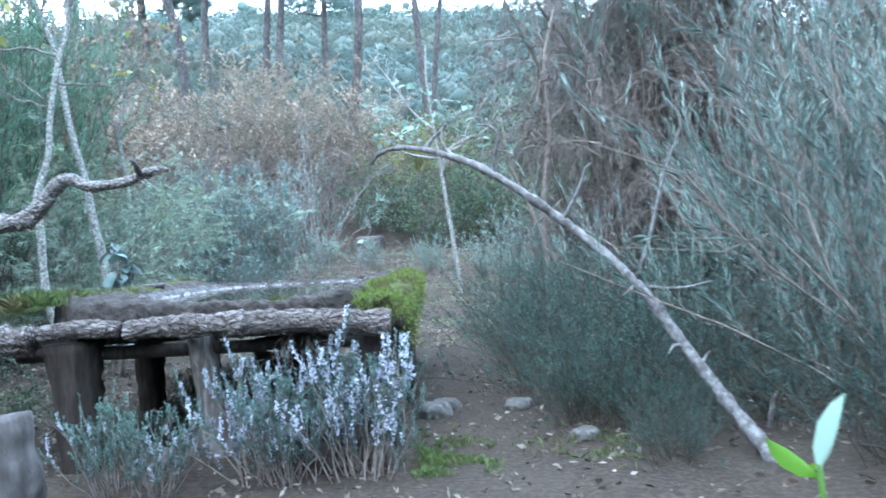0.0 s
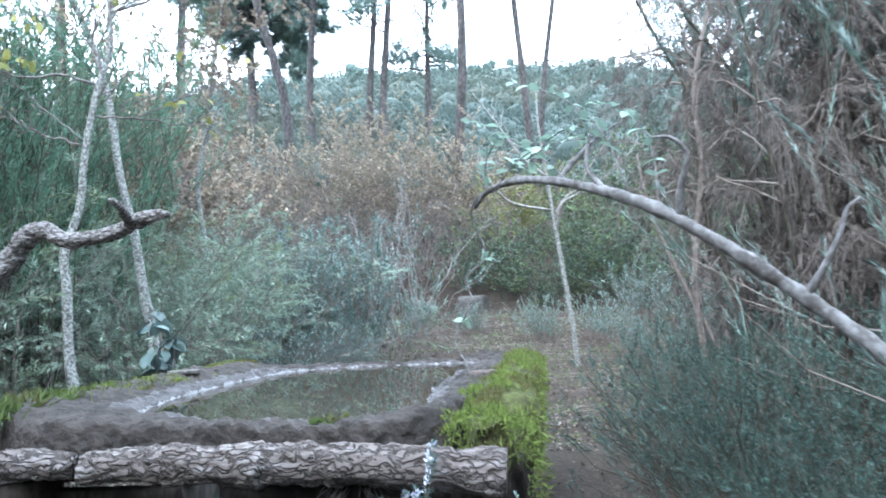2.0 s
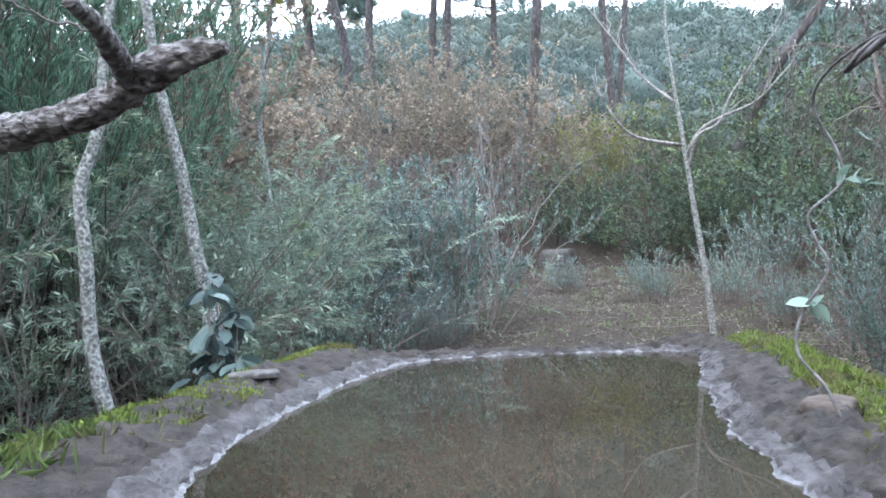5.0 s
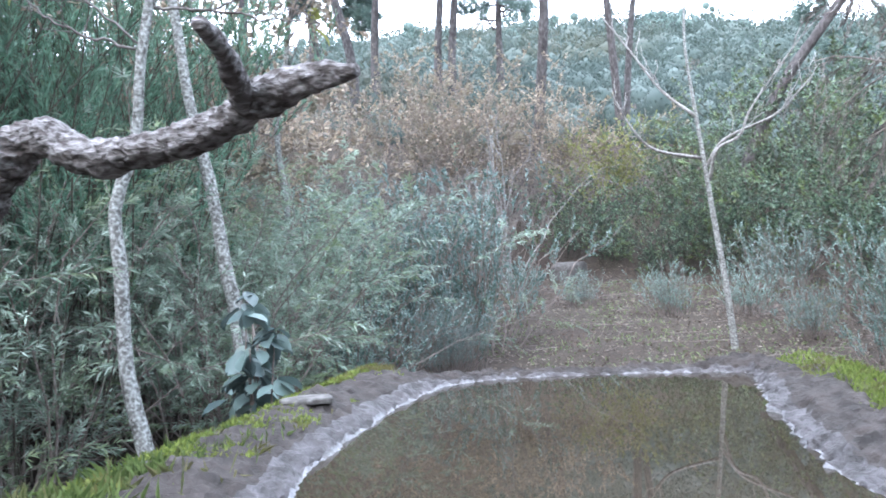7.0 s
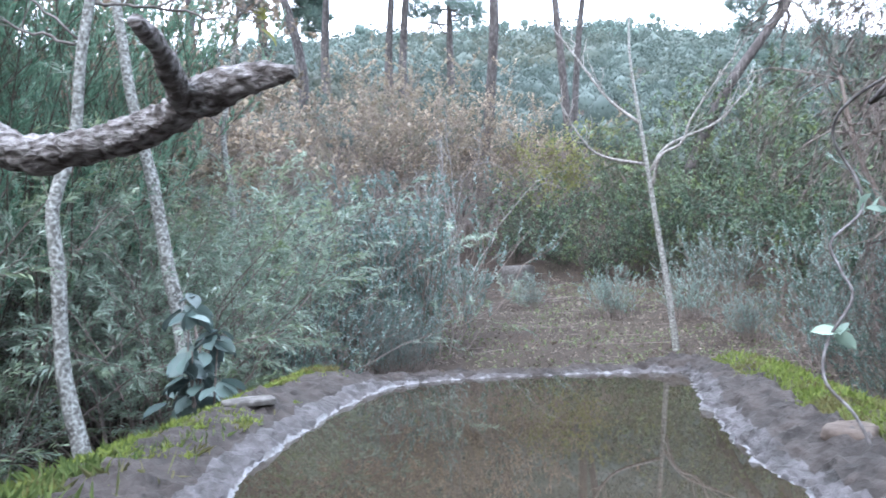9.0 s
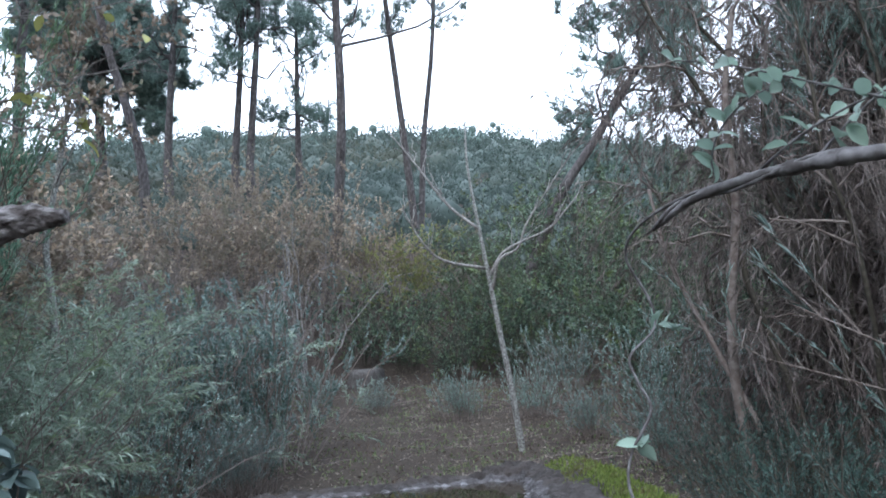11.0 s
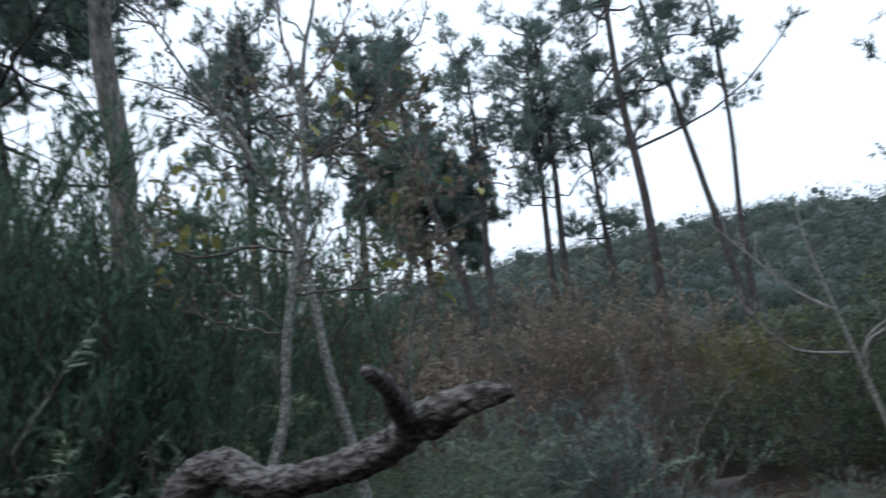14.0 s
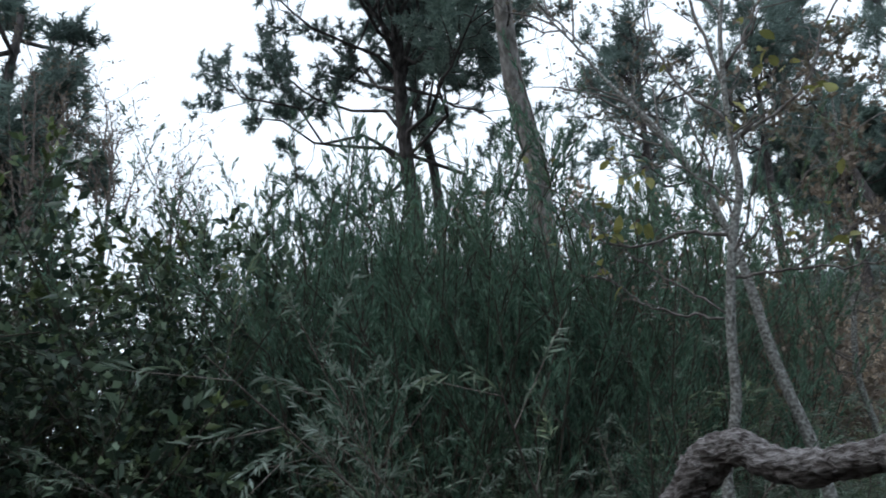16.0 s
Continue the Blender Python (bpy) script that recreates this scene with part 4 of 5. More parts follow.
    part("dry_foliage", (lambda g: (g[0] - b, g[1]))(leaves_on(rng, y, 11, 0.09, 0.05, 1.0)), L_ORANGE, t, "sparse rusty leaves")
    # bare forked sapling behind the pond
    t, b, p, rng = tree_of("bare_sapling", "bare pale-barked sapling forking into thin crooked branches", (0.3, 15.2),
                           [(0.32, 15.2, 0.3), (0.23, 15.15, 1.33), (0.11, 15.09, 2.28), (0.02, 15.04, 3.05), (-0.09, 14.98, 3.94), (-0.16, 14.94, 4.65), (-0.14, 14.93, 5.3)], 0.056, 0.012, M_LICHEN, 44)
    arms = [[(-0.02, 15.03, 3.07), (-0.64, 14.8, 3.2), (-0.93, 14.62, 3.47), (-1.17, 14.56, 3.94)], [(-0.07, 15.0, 3.66), (-0.49, 15.1, 4.08), (-0.92, 15.19, 4.76), (-1.26, 15.1, 5.22)],
            [(0.08, 15.07, 2.75), (0.18, 14.87, 3.15), (0.47, 14.82, 3.31), (0.62, 14.73, 3.66), (1.15, 14.72, 4.37), (1.43, 14.66, 4.7)], [(0.05, 15.05, 2.95), (0.3, 14.95, 3.3), (0.91, 14.8, 3.54), (1.22, 14.85, 3.82), (1.46, 14.89, 4.08)]]
    for a in arms:
        s = spline(a, 22)
        part("branch", (lambda g: (g[0] - b, g[1]))(tubes(s, np.linspace(0.026, 0.008, 22), 7, 0.04, rng)), M_GREYBARK, t)
        w = side_shoots(rng, s[None], 9, 0.45, 0.6, 0.3, 0.5, 0, 4, 0.06)
        for q in w:
            part("twig", (lambda g: (g[0] - b, g[1]))(tubes(q, np.linspace(0.008, 0.004, len(q)), 4)), M_GREYBARK, t)


build_pond_trees()


# ---- shrubs ----
def shrub(name, label, at, seed, height, stems, lean, per, sublen, leaf, leaves, L, W, stem_mat, category="shrub", group="", base=0.3, sag=0.1, angle=0.7, droop=0.0, extra=None, stem_r=0.012, lo=0.2, up=0.3, spread=0.7, bare=0, young=None, least=0.6, made={}):
    z = float(land(at[0], at[1])) - 0.03
    if name + str(seed) in made:
        ob, k = made[name + str(seed)]
        rz = (seed * 77 + len(bpy.data.objects) * 53) % 360
        return copy_thing(ob, pose(at[0], at[1], z, 0, 0, rz))
    rng = np.random.default_rng(seed)
    t = thing(name, label, category, (at[0], at[1], z), 0, group)
    main = shoots(rng, stems, base, height, lean, 1.0, sag * 0.5, 6, least=least)
    sub = side_shoots(rng, main, per, sublen, spread, lo, up, sag, 3)
    sg = join(tubes(main, taper(main, stem_r, stem_r * 0.3), 5, cap=False), tubes(sub[:, ::2], taper(sub[:, ::2], stem_r * 0.3, stem_r * 0.12), 3, cap=False))
    tagged(part("branchwork", sg, stem_mat, t), kind="stuff")
    if bare:
        w = side_shoots(rng, main, bare, sublen * 1.2, 0.9, lo, 0.2, sag, 4, 0.08)
        tagged(part("bare_growth", tubes(w, taper(w, stem_r * 0.35, stem_r * 0.12), 3, cap=False), M_TWIG, t), kind="stuff")
    if leaves:
        # Inner shade and lit tips are put into colour: leaf darker, young paler.
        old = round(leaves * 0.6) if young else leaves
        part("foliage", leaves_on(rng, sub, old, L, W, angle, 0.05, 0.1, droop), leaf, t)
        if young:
            part("young_foliage", leaves_on(rng, sub[rng.uniform(0, 1, len(sub)) < 0.75], leaves - old, L * 0.9, W, angle, 0.5, 0.1, droop), young, t, "pale young shoot tips, lit outside painted into their colour")
    if extra:
        part(extra[0], leaves_on(rng, sub[rng.uniform(0, 1, len(sub)) < extra[6]], extra[2], extra[3], extra[4], extra[5], 0.35), extra[1], t, extra[7])
    made[name + str(seed)] = (t, 0)
    return t


WILLOW = dict(name="willow_shrub", label="tall dense shrub with narrow grey-green leaves", height=4.3, stems=32, lean=0.33, per=18, sublen=0.8, leaf=L_WILLOW, young=L_WILLOW_TIP, leaves=28, L=0.12, W=0.015, stem_mat=M_TWIG, group="tall narrow-leaved shrubs", base=0.9, sag=0.25, angle=0.75, droop=0.15, lo=0.08)
THICKET = dict(name="thicket_shrub", label="tall dense dark green thicket of upright leafy whips", height=4.6, least=0.88, stem_r=0.009, stems=62, lean=0.18, per=32, sublen=0.38, leaf=L_THICKET, young=L_THICKET_TIP, leaves=22, L=0.085, W=0.011, stem_mat=M_STEM, group="dark thicket shrubs", base=1.5, sag=0.0, angle=0.42, lo=0.3, up=0.6, spread=0.65)
SILVER = dict(name="silvery_shrub", label="spiky upright shrub with silvery blue-green leaves", height=2.2, stems=60, lean=0.33, per=9, sublen=0.36, leaf=L_SILVER, young=L_SILVER_TIP, leaves=22, L=0.07, W=0.02, stem_mat=M_TWIG, group="silvery shrubs", base=0.8, sag=0.05, angle=0.7, lo=0.15, up=0.5, spread=0.5)
DARK = dict(name="dark_evergreen_shrub", label="dense dark evergreen shrub with oval leaves", height=3.6, stems=26, lean=0.42, per=15, sublen=0.7, leaf=L_DARK, young=L_DARK_TIP, leaves=18, L=0.11, W=0.045, stem_mat=M_STEM, group="evergreen shrubs", base=0.7, sag=0.1, angle=0.9, lo=0.1)
RUST = dict(name="rusty_oak_scrub", label="leggy scrub oak with sparse rusty brown leaves", height=4.6, stems=30, lean=0.36, per=14, sublen=0.9, leaf=L_ORANGE, young=L_ORANGE_TIP, leaves=22, L=0.125, W=0.062, stem_mat=M_TWIG, group="rusty scrub on the bank", base=1.2, sag=0.05, angle=1.0, lo=0.15, bare=10, up=0.5)
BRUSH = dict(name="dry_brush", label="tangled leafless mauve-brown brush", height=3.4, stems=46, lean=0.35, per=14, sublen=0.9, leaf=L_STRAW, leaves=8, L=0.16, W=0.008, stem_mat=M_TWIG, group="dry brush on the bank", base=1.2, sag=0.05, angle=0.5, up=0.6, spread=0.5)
BROOM = dict(name="broom_shrub", label="tall grey-green broom with fine upright whips", height=3.4, stems=40, lean=0.4, per=15, sublen=0.8, leaf=L_BROOM, young=L_BROOM_TIP, leaves=22, L=0.15, W=0.0042, stem_mat=M_TWIG, group="broom shrubs", base=0.6, sag=0.0, angle=0.28, lo=0.25, up=0.7, spread=0.55)
OLIVE = dict(name="olive_green_shrub", label="rounded evergreen oak shrub with olive-green leaves", height=4.2, stems=26, lean=0.42, per=15, sublen=0.75, leaf=L_OLIVE, young=L_DARK_TIP, leaves=16, L=0.11, W=0.05, stem_mat=M_STEM, group="olive-green shrubs", base=0.7, sag=0.1, angle=0.9, lo=0.1)
ROSE = dict(name="rosemary_bush", label="rosemary bush with grey-green needles and pale lilac flowers", category="bush", height=0.72, stems=26, lean=0.34, per=6, sublen=0.2, leaf=L_ROSE, young=L_ROSE_TIP, leaves=46, L=0.034, W=0.007, stem_mat=M_TWIG, group="rosemary by the pond", base=0.2, sag=-0.1, angle=0.75, lo=0.25, up=0.8, spread=0.45, stem_r=0.006)
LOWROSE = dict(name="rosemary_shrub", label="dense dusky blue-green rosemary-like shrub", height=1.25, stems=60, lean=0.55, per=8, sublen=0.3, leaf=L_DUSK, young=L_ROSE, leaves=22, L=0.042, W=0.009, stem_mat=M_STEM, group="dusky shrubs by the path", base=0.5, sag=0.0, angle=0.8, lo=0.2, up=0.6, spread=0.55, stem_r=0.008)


def build_shrubs():
    # narrow-leaved thicket beside the pond
    for x, y, s in [(-5.6, 8.7, 1), (-5.3, 10.4, 2), (-6.6, 8.0, 3), (-6.8, 9.6, 1), (-5.6, 7.3, 2), (-7.4, 7.7, 3), (-7.9, 8.3, 2), (-4.9, 12.0, 3), (-6.5, 11.8, 1), (-8.5, 8.2, 1), (-8.2, 9.9, 2), (-9.4, 8.7, 1), (-6.6, 13.6, 3), (-4.75, 10.3, 1), (-6.5, 10.7, 2), (-6.35, 9.0, 2), (-7.4, 8.9, 3), (-9.0, 10.2, 1), (-7.9, 10.8, 2), (-10.3, 9.7, 2), (-9.2, 9.4, 3), (-10.6, 8.0, 1)]:
        if x < -6.3 and y < 11:
            shrub(at=(x, y), seed=110 + s % 2, **THICKET).scale = (1, 1, 0.90 + 0.06 * s / 3 + (0.16 if y > 9.3 or x < -10 else 0))
        else:
            shrub(at=(x, y), seed=100 + s, **WILLOW).scale = (0.85, 0.85, 0.75)
    for x, y, s in [(-4.6, 14.6, 1), (-3.5, 15.4, 2), (-5.4, 15.9, 2), (-4.2, 16.6, 1)]:
        shrub(at=(x, y), seed=120 + s, **SILVER).scale = (1.1, 1.1, 1.25)
    for x, y, s, k in [(-4.2, 12.2, 2, 0.7), (-3.2, 20.3, 1, 0.4), (-0.3, 18.2, 1, 0.45), (0.9, 17.6, 2, 0.45), (1.4, 15.6, 1, 0.4), (1.8, 13.4, 2, 0.5), (-3.4, 13.9, 1, 0.5), (-1.9, 19.5, 2, 0.35), (2.9, 17.0, 1, 0.8), (2.2, 20.6, 2, 0.75), (3.8, 15.8, 2, 0.85)]:
        shrub(at=(x, y), seed=120 + s, **SILVER).scale = (k, k, k)
    for x, y, s, k in [(-1.2, 24.6, 1, 0.72), (0.6, 24.4, 2, 0.8), (2.4, 22.5, 1, 0.9), (4.2, 20.5, 2, 1.0), (3.4, 18.0, 1, 0.8), (5.8, 18.5, 1, 1.15), (-2.4, 25.2, 2, 0.7), (-0.1, 23.4, 2, 0.55), (1.5, 23.2, 1, 0.6), (5.0, 14.8, 2, 0.9), (7.4, 15.5, 1, 1.2), (-9.6, 5.6, 1, 1.3), (-9.0, 4.4, 2, 1.2), (-11.0, 6.9, 2, 1.35), (-10.6, 4.9, 1, 1.35), (-8.7, 6.1, 1, 1.1), (-9.8, 6.9, 2, 1.2), (-8.0, 5.2, 2, 0.9), (-9.0, 3.0, 1, 1.0), (-8.6, 14.6, 1, 0.9), (-10.6, 16.4, 2, 1.1), (-9.8, 3.6, 2, 1.25), (-11.6, 5.9, 1, 1.3), (-10.0, 2.2, 1, 1.2), (-8.6, 5.0, 2, 1.0)]:
        shrub(at=(x, y), seed=140 + s, **DARK).scale = (k, k, k)
    for x, y, s, k in [(1.8, 26.2, 1, 0.95), (4.2, 24.6, 2, 1.3), (6.4, 22.5, 1, 1.4), (3.2, 28.5, 2, 1.2), (5.6, 27.2, 1, 1.4), (0.4, 27.8, 2, 0.9), (7.6, 19.5, 2, 1.3)]:
        shrub(at=(x, y), seed=130 + s, **OLIVE).scale = (k, k, k)
    for x, y, s, k in [(-6.5, 28.0, 1, 1.0), (-4.6, 28.6, 2, 1.05), (-8.4, 27.0, 2, 1.0), (-10.4, 27.5, 1, 1.1), (-3.2, 29.6, 1, 0.9), (-7.0, 31.0, 2, 1.1), (-12.5, 25.0, 2, 1.0), (-7.4, 16.2, 1, 0.9), (-8.2, 13.8, 2, 1.15), (-8.9, 12.8, 1, 1.15), (-9.9, 13.4, 2, 1.2), (-9.6, 15.5, 1, 1.3), (-8.4, 16.8, 2, 1.2), (-11.2, 14.2, 1, 1.2)]:
        shrub(at=(x, y), seed=160 + s, **RUST).scale = (k, k, k)
    for x, y, s, k in [(-6.4, 23.2, 1, 0.95), (-8.0, 23.8, 2, 1.0), (-4.9, 23.6, 2, 0.8), (-9.8, 23.0, 1, 1.05), (-3.6, 26.6, 1, 0.8), (-7.3, 25.4, 2, 1.0), (-5.4, 20.6, 1, 0.6), (-7.6, 20.5, 1, 1.0), (-9.2, 18.6, 2, 1.1), (-11.0, 21.0, 1, 1.2)]:
        shrub(at=(x, y), seed=180 + s, **BRUSH).scale = (k, k, k)
    for x, y, s, k in [(3.6, 6.3, 1, 1.0), (4.8, 7.6, 2, 1.1), (3.2, 4.6, 2, 0.85), (4.6, 5.2, 1, 1.0), (3.5, 8.2, 2, 0.9), (6.2, 6.2, 2, 1.15), (5.2, 10.0, 1, 1.2), (-3.3, 13.0, 2, 0.3)]:
        shrub(at=(x, y), seed=200 + s, **BROOM).scale = (k, k, k)
    for x, y, s, k in [(-0.6, 4.45, 1, 1.08), (-0.92, 4.42, 2, 0.85), (-1.1, 4.5, 1, 0.95), (-1.72, 4.35, 2, 0.7), (-1.95, 4.42, 2, 0.74), (-0.45, 4.52, 2, 0.95)]:
        shrub(at=(x, y), seed=220 + s, extra=("blossom", L_FLOWER, 34, 0.024, 0.017, 1.2, 0.62 if s == 1 else 0.1, "pale lilac flowers"), **ROSE).scale = (k, k, k)
    for x, y, s, k in [(-3.1, 5.0, 1, 0.2), (-3.5, 5.7, 2, 0.25), (-2.9, 6.0, 2, 0.16), (-3.3, 4.4, 1, 0.17), (-2.1, 6.3, 1, 0.14), (-3.9, 5.0, 2, 0.24)]:
        shrub(at=(x, y), seed=140 + s, **DARK).scale = (k, k, k)
    for x, y, s, k in [(1.15, 7.0, 1, 1.0), (1.7, 6.2, 2, 0.95), (0.95, 8.2, 2, 0.9), (2.3, 7.2, 1, 1.05), (1.2, 9.6, 1, 0.85), (2.2, 5.2, 2, 0.8), (2.6, 8.6, 2, 1.1), (1.55, 5.2, 1, 0.55), (1.9, 10.4, 1, 1.0), (2.9, 6.0, 1, 0.9), (1.2, 6.2, 1, 0.7), (1.0, 5.6, 2, 0.5), (2.5, 4.2, 1, 0.75), (1.3, 4.5, 2, 0.4), (3.0, 3.4, 2, 0.8), (0.8, 6.7, 2, 0.6), (0.95, 6.0, 1, 0.55), (1.4, 5.5, 2, 0.7), (0.75, 7.6, 1, 0.6)]:
        shrub(at=(x, y), seed=240 + s, **LOWROSE).scale = (k, k, k)


build_shrubs()


# ---- shaggy tree heath ----
def build_heath(at, seed, height, label):
    rng = np.random.default_rng(seed)
    b = np.array([at[0], at[1], float(land(*at)) - 0.05])
    t = thing("tree_heath", label, "tree", b, 0, "shaggy tree heaths")
    n = 24
    main = shoots(rng, n, 0.9, height, np.clip(np.abs(rng.normal(0, 0.13, n)), 0, 0.26), 1, 0.0, 9, 0.02)
    for a in range(n):
        part("trunk", tubes(main[a], np.linspace(0.045 * rng.uniform(0.35, 1), 0.010, 9), 6, 0.05, rng), M_STEM, t)
    low = side_shoots(rng, main, 15, 1.0, 0.8, 0.22, 0.2, 0.25, 5)
    hang = side_shoots(rng, low, 9, 0.8, 0.6, 0.1, -0.6, 0.35, 3, 0.05)
    part("dead_growth", join(tubes(low, taper(low, 0.012, 0.004), 4, cap=False), tubes(hang, taper(hang, 0.003, 0.0015), 3, cap=False)), M_TWIG, t, "drooping dry brown twigs")
    part("dead_foliage", leaves_on(rng, hang, 17, 0.11, 0.0045, 0.8, 0.05, 0.2, 0.35), L_STRAW, t, "shaggy brown dead foliage")
    top = side_shoots(rng, main, 15, 0.9, 0.6, 0.66, 0.7, 0, 5)
    part("foliage", leaves_on(rng, top, 60, 0.11, 0.0045, 0.45, 0.15), L_BROOM, t, "fine grey-green living shoots")


build_heath((2.75, 10.2), 51, 5.9, "tall shaggy tree heath with hanging brown twigs")
build_heath((3.8, 10.9), 52, 7.2, "tall shaggy tree heath thick with dead twigs")
build_heath((4.9, 9.9), 53, 7.0, "shaggy tree heath with green top shoots")
hs, hb, hp, hr = tree_of("slim_tree", "slim brown-barked bare trunk beside the heath", (1.5, 10.3), [(1.45, 10.2, 0.7), (1.35, 10.05, 1.4), (1.36, 9.95, 2.0), (1.44, 9.8, 2.8), (1.4, 9.65, 3.6), (1.6, 9.7, 4.4)], 0.05, 0.02, M_TWIG, 55)
twigs_on(hr, hp, 9, 1.0, 0.4, 0.4, 0.7, 0.012, hb, hs, M_TWIG)
hs, hb, hp, hr = tree_of("slim_tree", "slim crooked brown trunk leaning out of the shrubs", (1.75, 10.1), [(1.55, 10.1, 0.9), (1.2, 10.05, 1.7), (0.95, 10.1, 2.4), (0.85, 10.1, 3.0)], 0.03, 0.012, M_TWIG, 56)
twigs_on(hr, hp, 6, 0.7, 0.5, 0.4, 0.7, 0.008, hb, hs, M_TWIG)


# ---- pines ----
def needles_on(rng, lines, per, length, width):
    """Bottle-brush shoots: needles set all round the outer part of each line."""
    n, m, _ = lines.shape
    q = np.repeat(np.arange(n), per)
    t = rng.uniform(0.25, 1, len(q))[:, None]
    p = lines[q, 0] * (1 - t) + lines[q, -1] * t
    d = unit(unit(lines[q, -1] - lines[q, 0]) * 0.7 + unit(rng.normal(size=p.shape)))
    side = unit(np.cross(d, rng.normal(size=p.shape))) * width
    ln = length * rng.uniform(0.6, 1.1, len(q))[:, None]
    v = np.stack([p - side, p + side, p + d * ln], 1).reshape(-1, 3)
    return v, np.arange(3 * len(q)).reshape(-1, 3)


def pine(label, trunk, r0, r1, seed, limbs=22, reach=2.6, lo=0.5, clump=14, size=0.42, bare=10, tuft=0.2, name="pine_tree", bark=M_PINEBARK, extra=()):
    rng = np.random.default_rng(seed)
    base = trunk[0]
    b = np.array([base[0], base[1], float(land(base[0], base[1])) - 0.2])
    t = thing(name, label, "tree", b, 0, "pines on the slope")
    p = spline([b] + [np.array(q, float) for q in trunk[1:]], 40)
    s = np.linspace(0, 1, 40)
    v, f = tubes(p, r0 + (r1 - r0) * s + r0 * 0.4 * np.exp(-s * 16), 10, 0.04, rng)
    part("trunk", (v - b, f), bark, t)
    main = side_shoots(rng, p[None], limbs, reach, 1.0, lo, 0.22, -0.08, 6, 0.04)
    dead = side_shoots(rng, p[None], bare, reach * 0.5, 1.1, lo * 0.55, 0.0, 0.1, 4, 0.06)
    if extra:
        main = np.concatenate([main, [spline(q, 6) for q in extra]])
        limbs += len(extra)
    sub = side_shoots(rng, main, 7, reach * 0.36, 0.75, 0.42, 0.25, -0.1, 4, 0.06)
    for a in range(limbs):
        own = sub[a * 7:a * 7 + 7]
        g = join(tubes(main[a:a + 1], taper(main[a:a + 1], 0.05 * r0 / 0.2, 0.015), 5, cap=False), tubes(own, taper(own, 0.015, 0.006), 3, cap=False))
        limb = part("limb", (g[0] - b, g[1]), M_PINEBARK, t)
        shoot = side_shoots(rng, own, 10, size * 1.1, 0.75, 0.35, 0.35, -0.15, 3, 0.05)
        v, f = needles_on(rng, shoot, round(13 + clump * 1.2), tuft * 1.1, tuft * 0.075)
        tagged(part("needle_spray", (v - b, f), L_PINE, limb, "dark green needle clumps"), kind="stuff")
    for a in range(bare):
        g = tubes(dead[a], np.linspace(0.02, 0.006, 4), 4)
        part("dead_limb", (g[0] - b, g[1]), M_PINEBARK, t)


